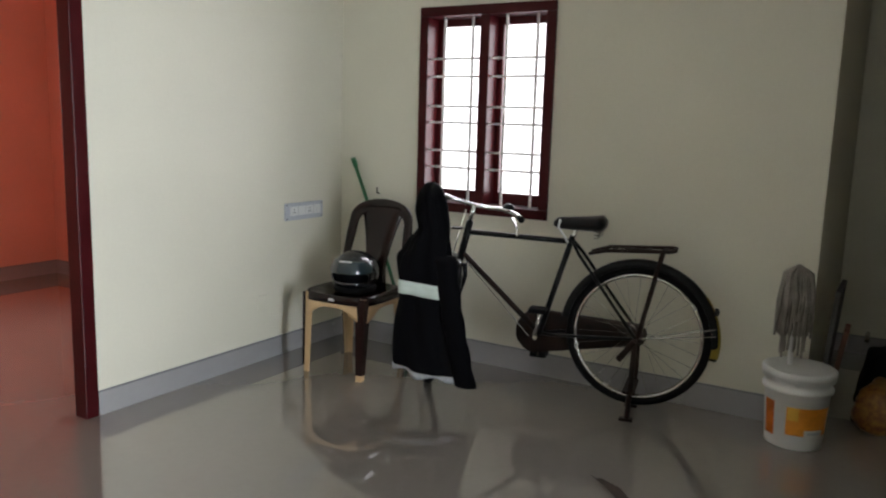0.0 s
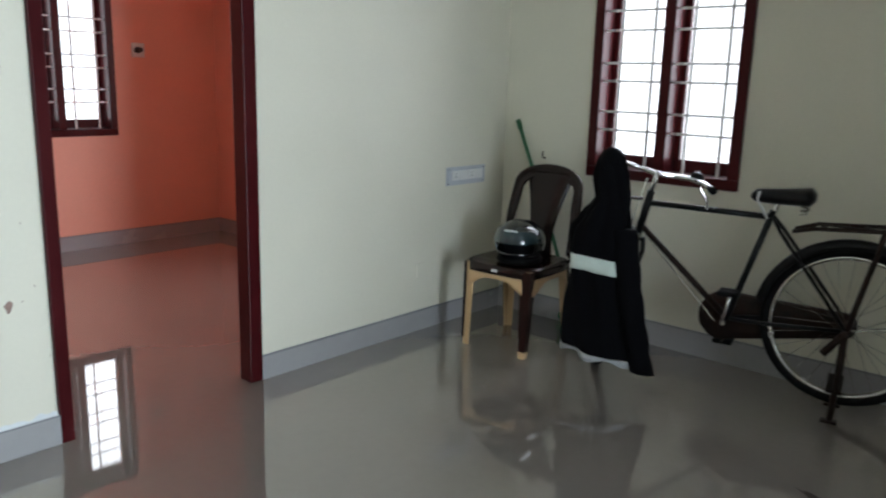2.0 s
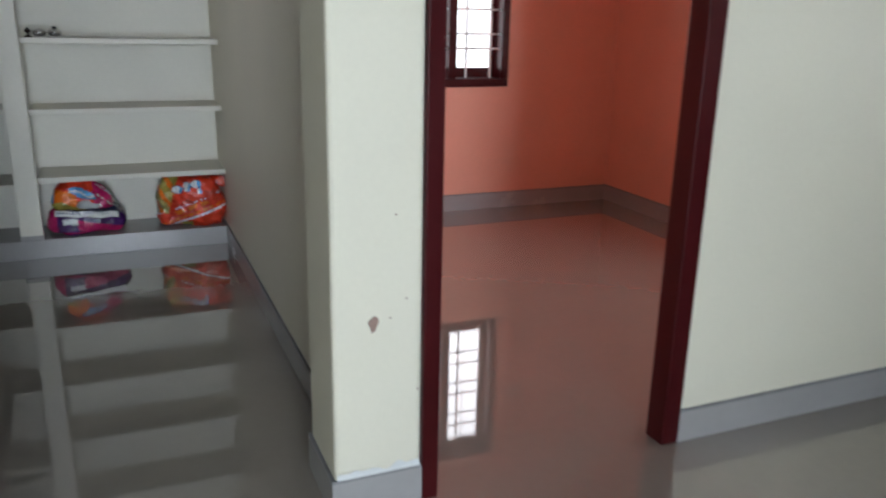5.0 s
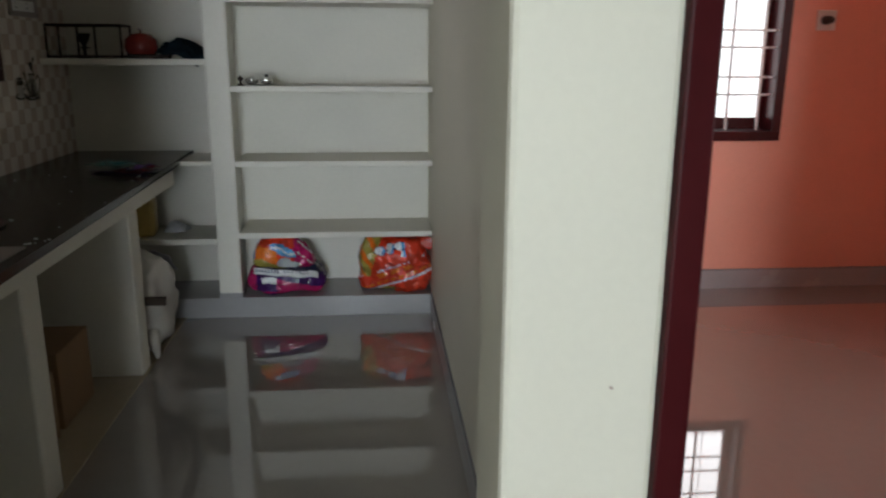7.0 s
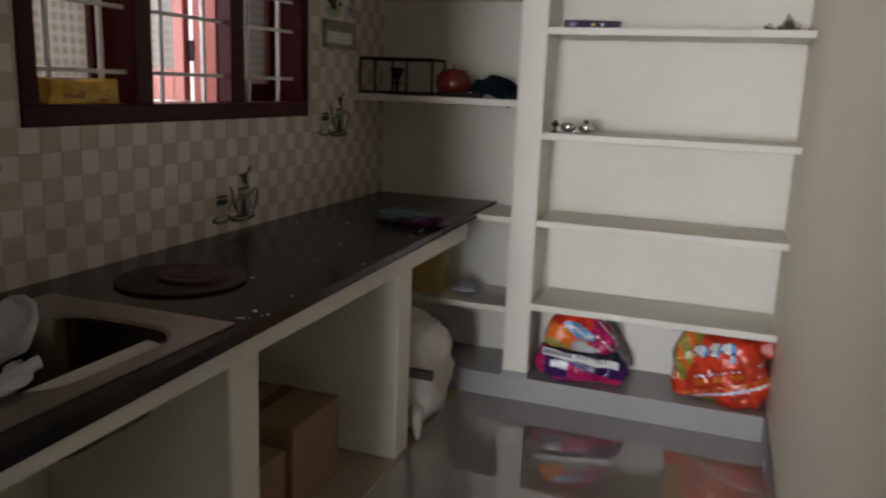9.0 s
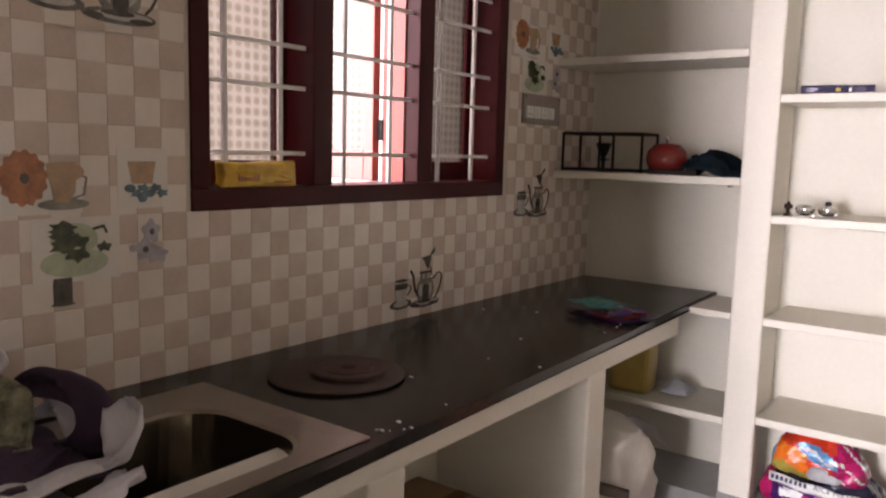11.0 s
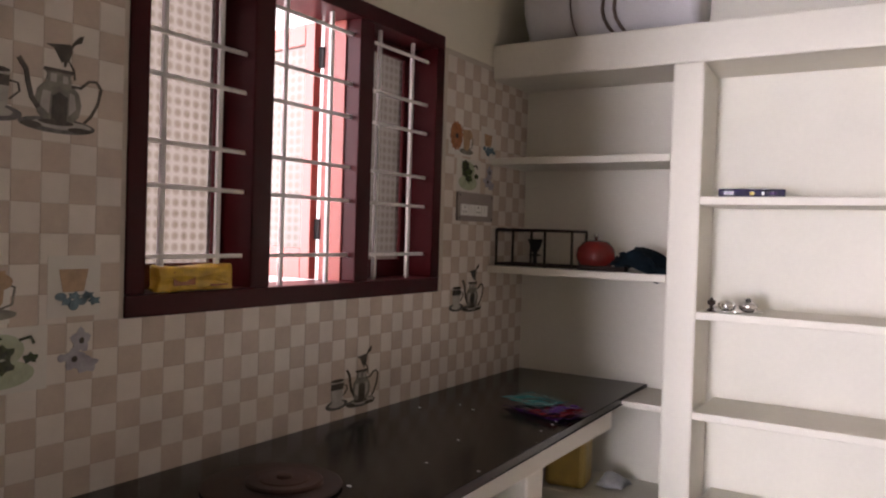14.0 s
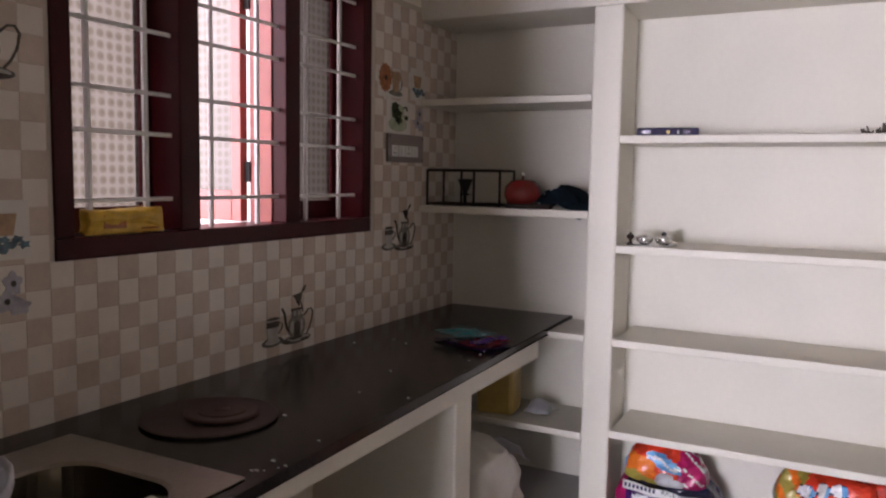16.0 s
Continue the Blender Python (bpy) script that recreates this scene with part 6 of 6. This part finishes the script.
lab = part("label", wrap(170, 262, 0.07, 0.2, 0.002), paint("orange_printed_label", (0.75, 0.28, 0.02), 0.4, grain=40, stain=25, vary=0.12), bucket, "orange printed label")
part("label_patch", wrap(172, 192, 0.14, 0.2, 0.0035), paint("amber_printed_label", (0.75, 0.42, 0.05), 0.4, vary=0.12), lab)
part("label_patch", wrap(205, 245, 0.07, 0.1, 0.0035), WHITE_PLASTIC, lab)
part("label_bars", wrap(212, 240, 0.078, 0.09, 0.0045), GREY_PLASTIC, lab)
part("label", wrap(118, 145, 0.05, 0.21, 0.002), ORANGE_FOIL, bucket, "orange printed label")
mop = thing("mop", "grey string mop standing upside down in the bucket", "mop", (2.765, -2.74, 0.356), 0)
part("handle", rod(bmesh.new(), (0, 0, 0.0), (0.0, 0.0, 0.40), 0.011), WHITE_PLASTIC, mop)
bm = bmesh.new()
rng = random.Random(7)
for k in range(150):
    a = 2 * math.pi * k / 150 + rng.uniform(-0.1, 0.1)
    r0, r1, L = rng.uniform(0.01, 0.045), rng.uniform(0.035, 0.076), rng.uniform(0.2, 0.33) if k % 12 else rng.uniform(0.36, 0.43)
    z0 = 0.46 - 0.25 * r0
    tube(bm, [(r0 * math.cos(a) * 0.4, r0 * math.sin(a) * 0.4, z0), (r1 * 0.8 * math.cos(a), r1 * 0.8 * math.sin(a), z0 - 0.03), (r1 * math.cos(a + 0.1), r1 * math.sin(a + 0.1), z0 - 0.5 * L), (r1 * 1.02 * math.cos(a + rng.uniform(-0.2, 0.2)), r1 * 1.02 * math.sin(a), z0 - L)], 0.0052, 5)
mop_head = part("mop_head", bm, paint("dirty_grey_cotton", (0.33, 0.295, 0.26), 0.95, grain=180, stain=14, vary=0.3, bump=0.3), mop, "dirty grey cotton strings", True)
tagged(mop_head, "dirty grey cotton strings", kind="stuff")

slab = thing("stone_slab", "grey stone slab leaning in the recess corner", "stone slab")
part("slab", moved(boxed(-0.20, 0.20, -0.012, 0.012, 0, 0.62, 0.003), pose(3.5, -2.83, 0.0, 4, 0, 0)), paint("grey_rough_stone", (0.2, 0.19, 0.18), 0.7, grain=60, stain=8, vary=0.2, bump=0.2), slab)
plank = thing("wood_plank", "reddish brown plank leaning in the recess", "plank")
part("plank", moved(boxed(-0.05, 0.05, -0.012, 0.012, 0, 0.5, 0.003), pose(3.25, -2.87, 0.0, 8, -14, 0)), paint("reddish_plank_wood", (0.15, 0.06, 0.035), 0.6, grain=50, stain=9, vary=0.25, bump=0.15), plank)
blackbag = thing("black_bag", "black plastic sack slumped on the recess floor", "sack", (3.42, -3.2, 0), 10)
part("bag", pillow(bmesh.new(), 0.5, 0.44, 0.33, 71, 0.3), RUBBER, blackbag, smooth=True)
foodbag = thing("vegetable_bag", "yellow and red printed plastic bag on the recess floor", "food bag", (3.2, -3.13, 0), -20)
part("bag", pillow(bmesh.new(), 0.36, 0.26, 0.22, 81, 0.25), paint("yellow_red_flecked_plastic", (0.3, 0.15, 0.02), 0.35, grain=40, stain=38, vary=0.3, dark=(0.1, 0.006, 0.004)), foodbag, smooth=True)
part("white_patch", moved(pillow(bmesh.new(), 0.13, 0.1, 0.09, 84, 0.2), pose(-0.02, -0.1, 0.02)), SKY_INK, foodbag, "pale blue printed patch", True)
tap = thing("wall_tap", "small grey tap on the recess wall", "tap")
part("spout", tube(bmesh.new(), [(4.6, -2.99, 0.14), (4.55, -2.99, 0.145), (4.51, -2.99, 0.13), (4.505, -2.99, 0.1)], 0.014, 8), STEEL, tap, smooth=True)
leaf = thing("grass_broom", "dark dried grass broom lying on the floor", "broom", (1.80, -2.27, 0.0), 0)
bm = bmesh.new()
rng = random.Random(11)
for k in range(46):
    s = rng.uniform(-1, 1)
    L = rng.uniform(0.7, 1.0)
    tube(bm, [(-0.35, -0.28 + 0.012 * s, 0.012 + 0.006 * rng.random()), (-0.13, -0.12 + 0.02 * s, 0.012), (0.02 * L, 0.02 * L + 0.035 * s, 0.01), (0.06 * L + 0.012 * abs(s), 0.10 * L + 0.02 * s, 0.006)], [0.003, 0.003, 0.0025, 0.001], 5)
part("bristles", bm, paint("dark_dried_grass", (0.05, 0.03, 0.02), 0.7, vary=0.4), leaf)
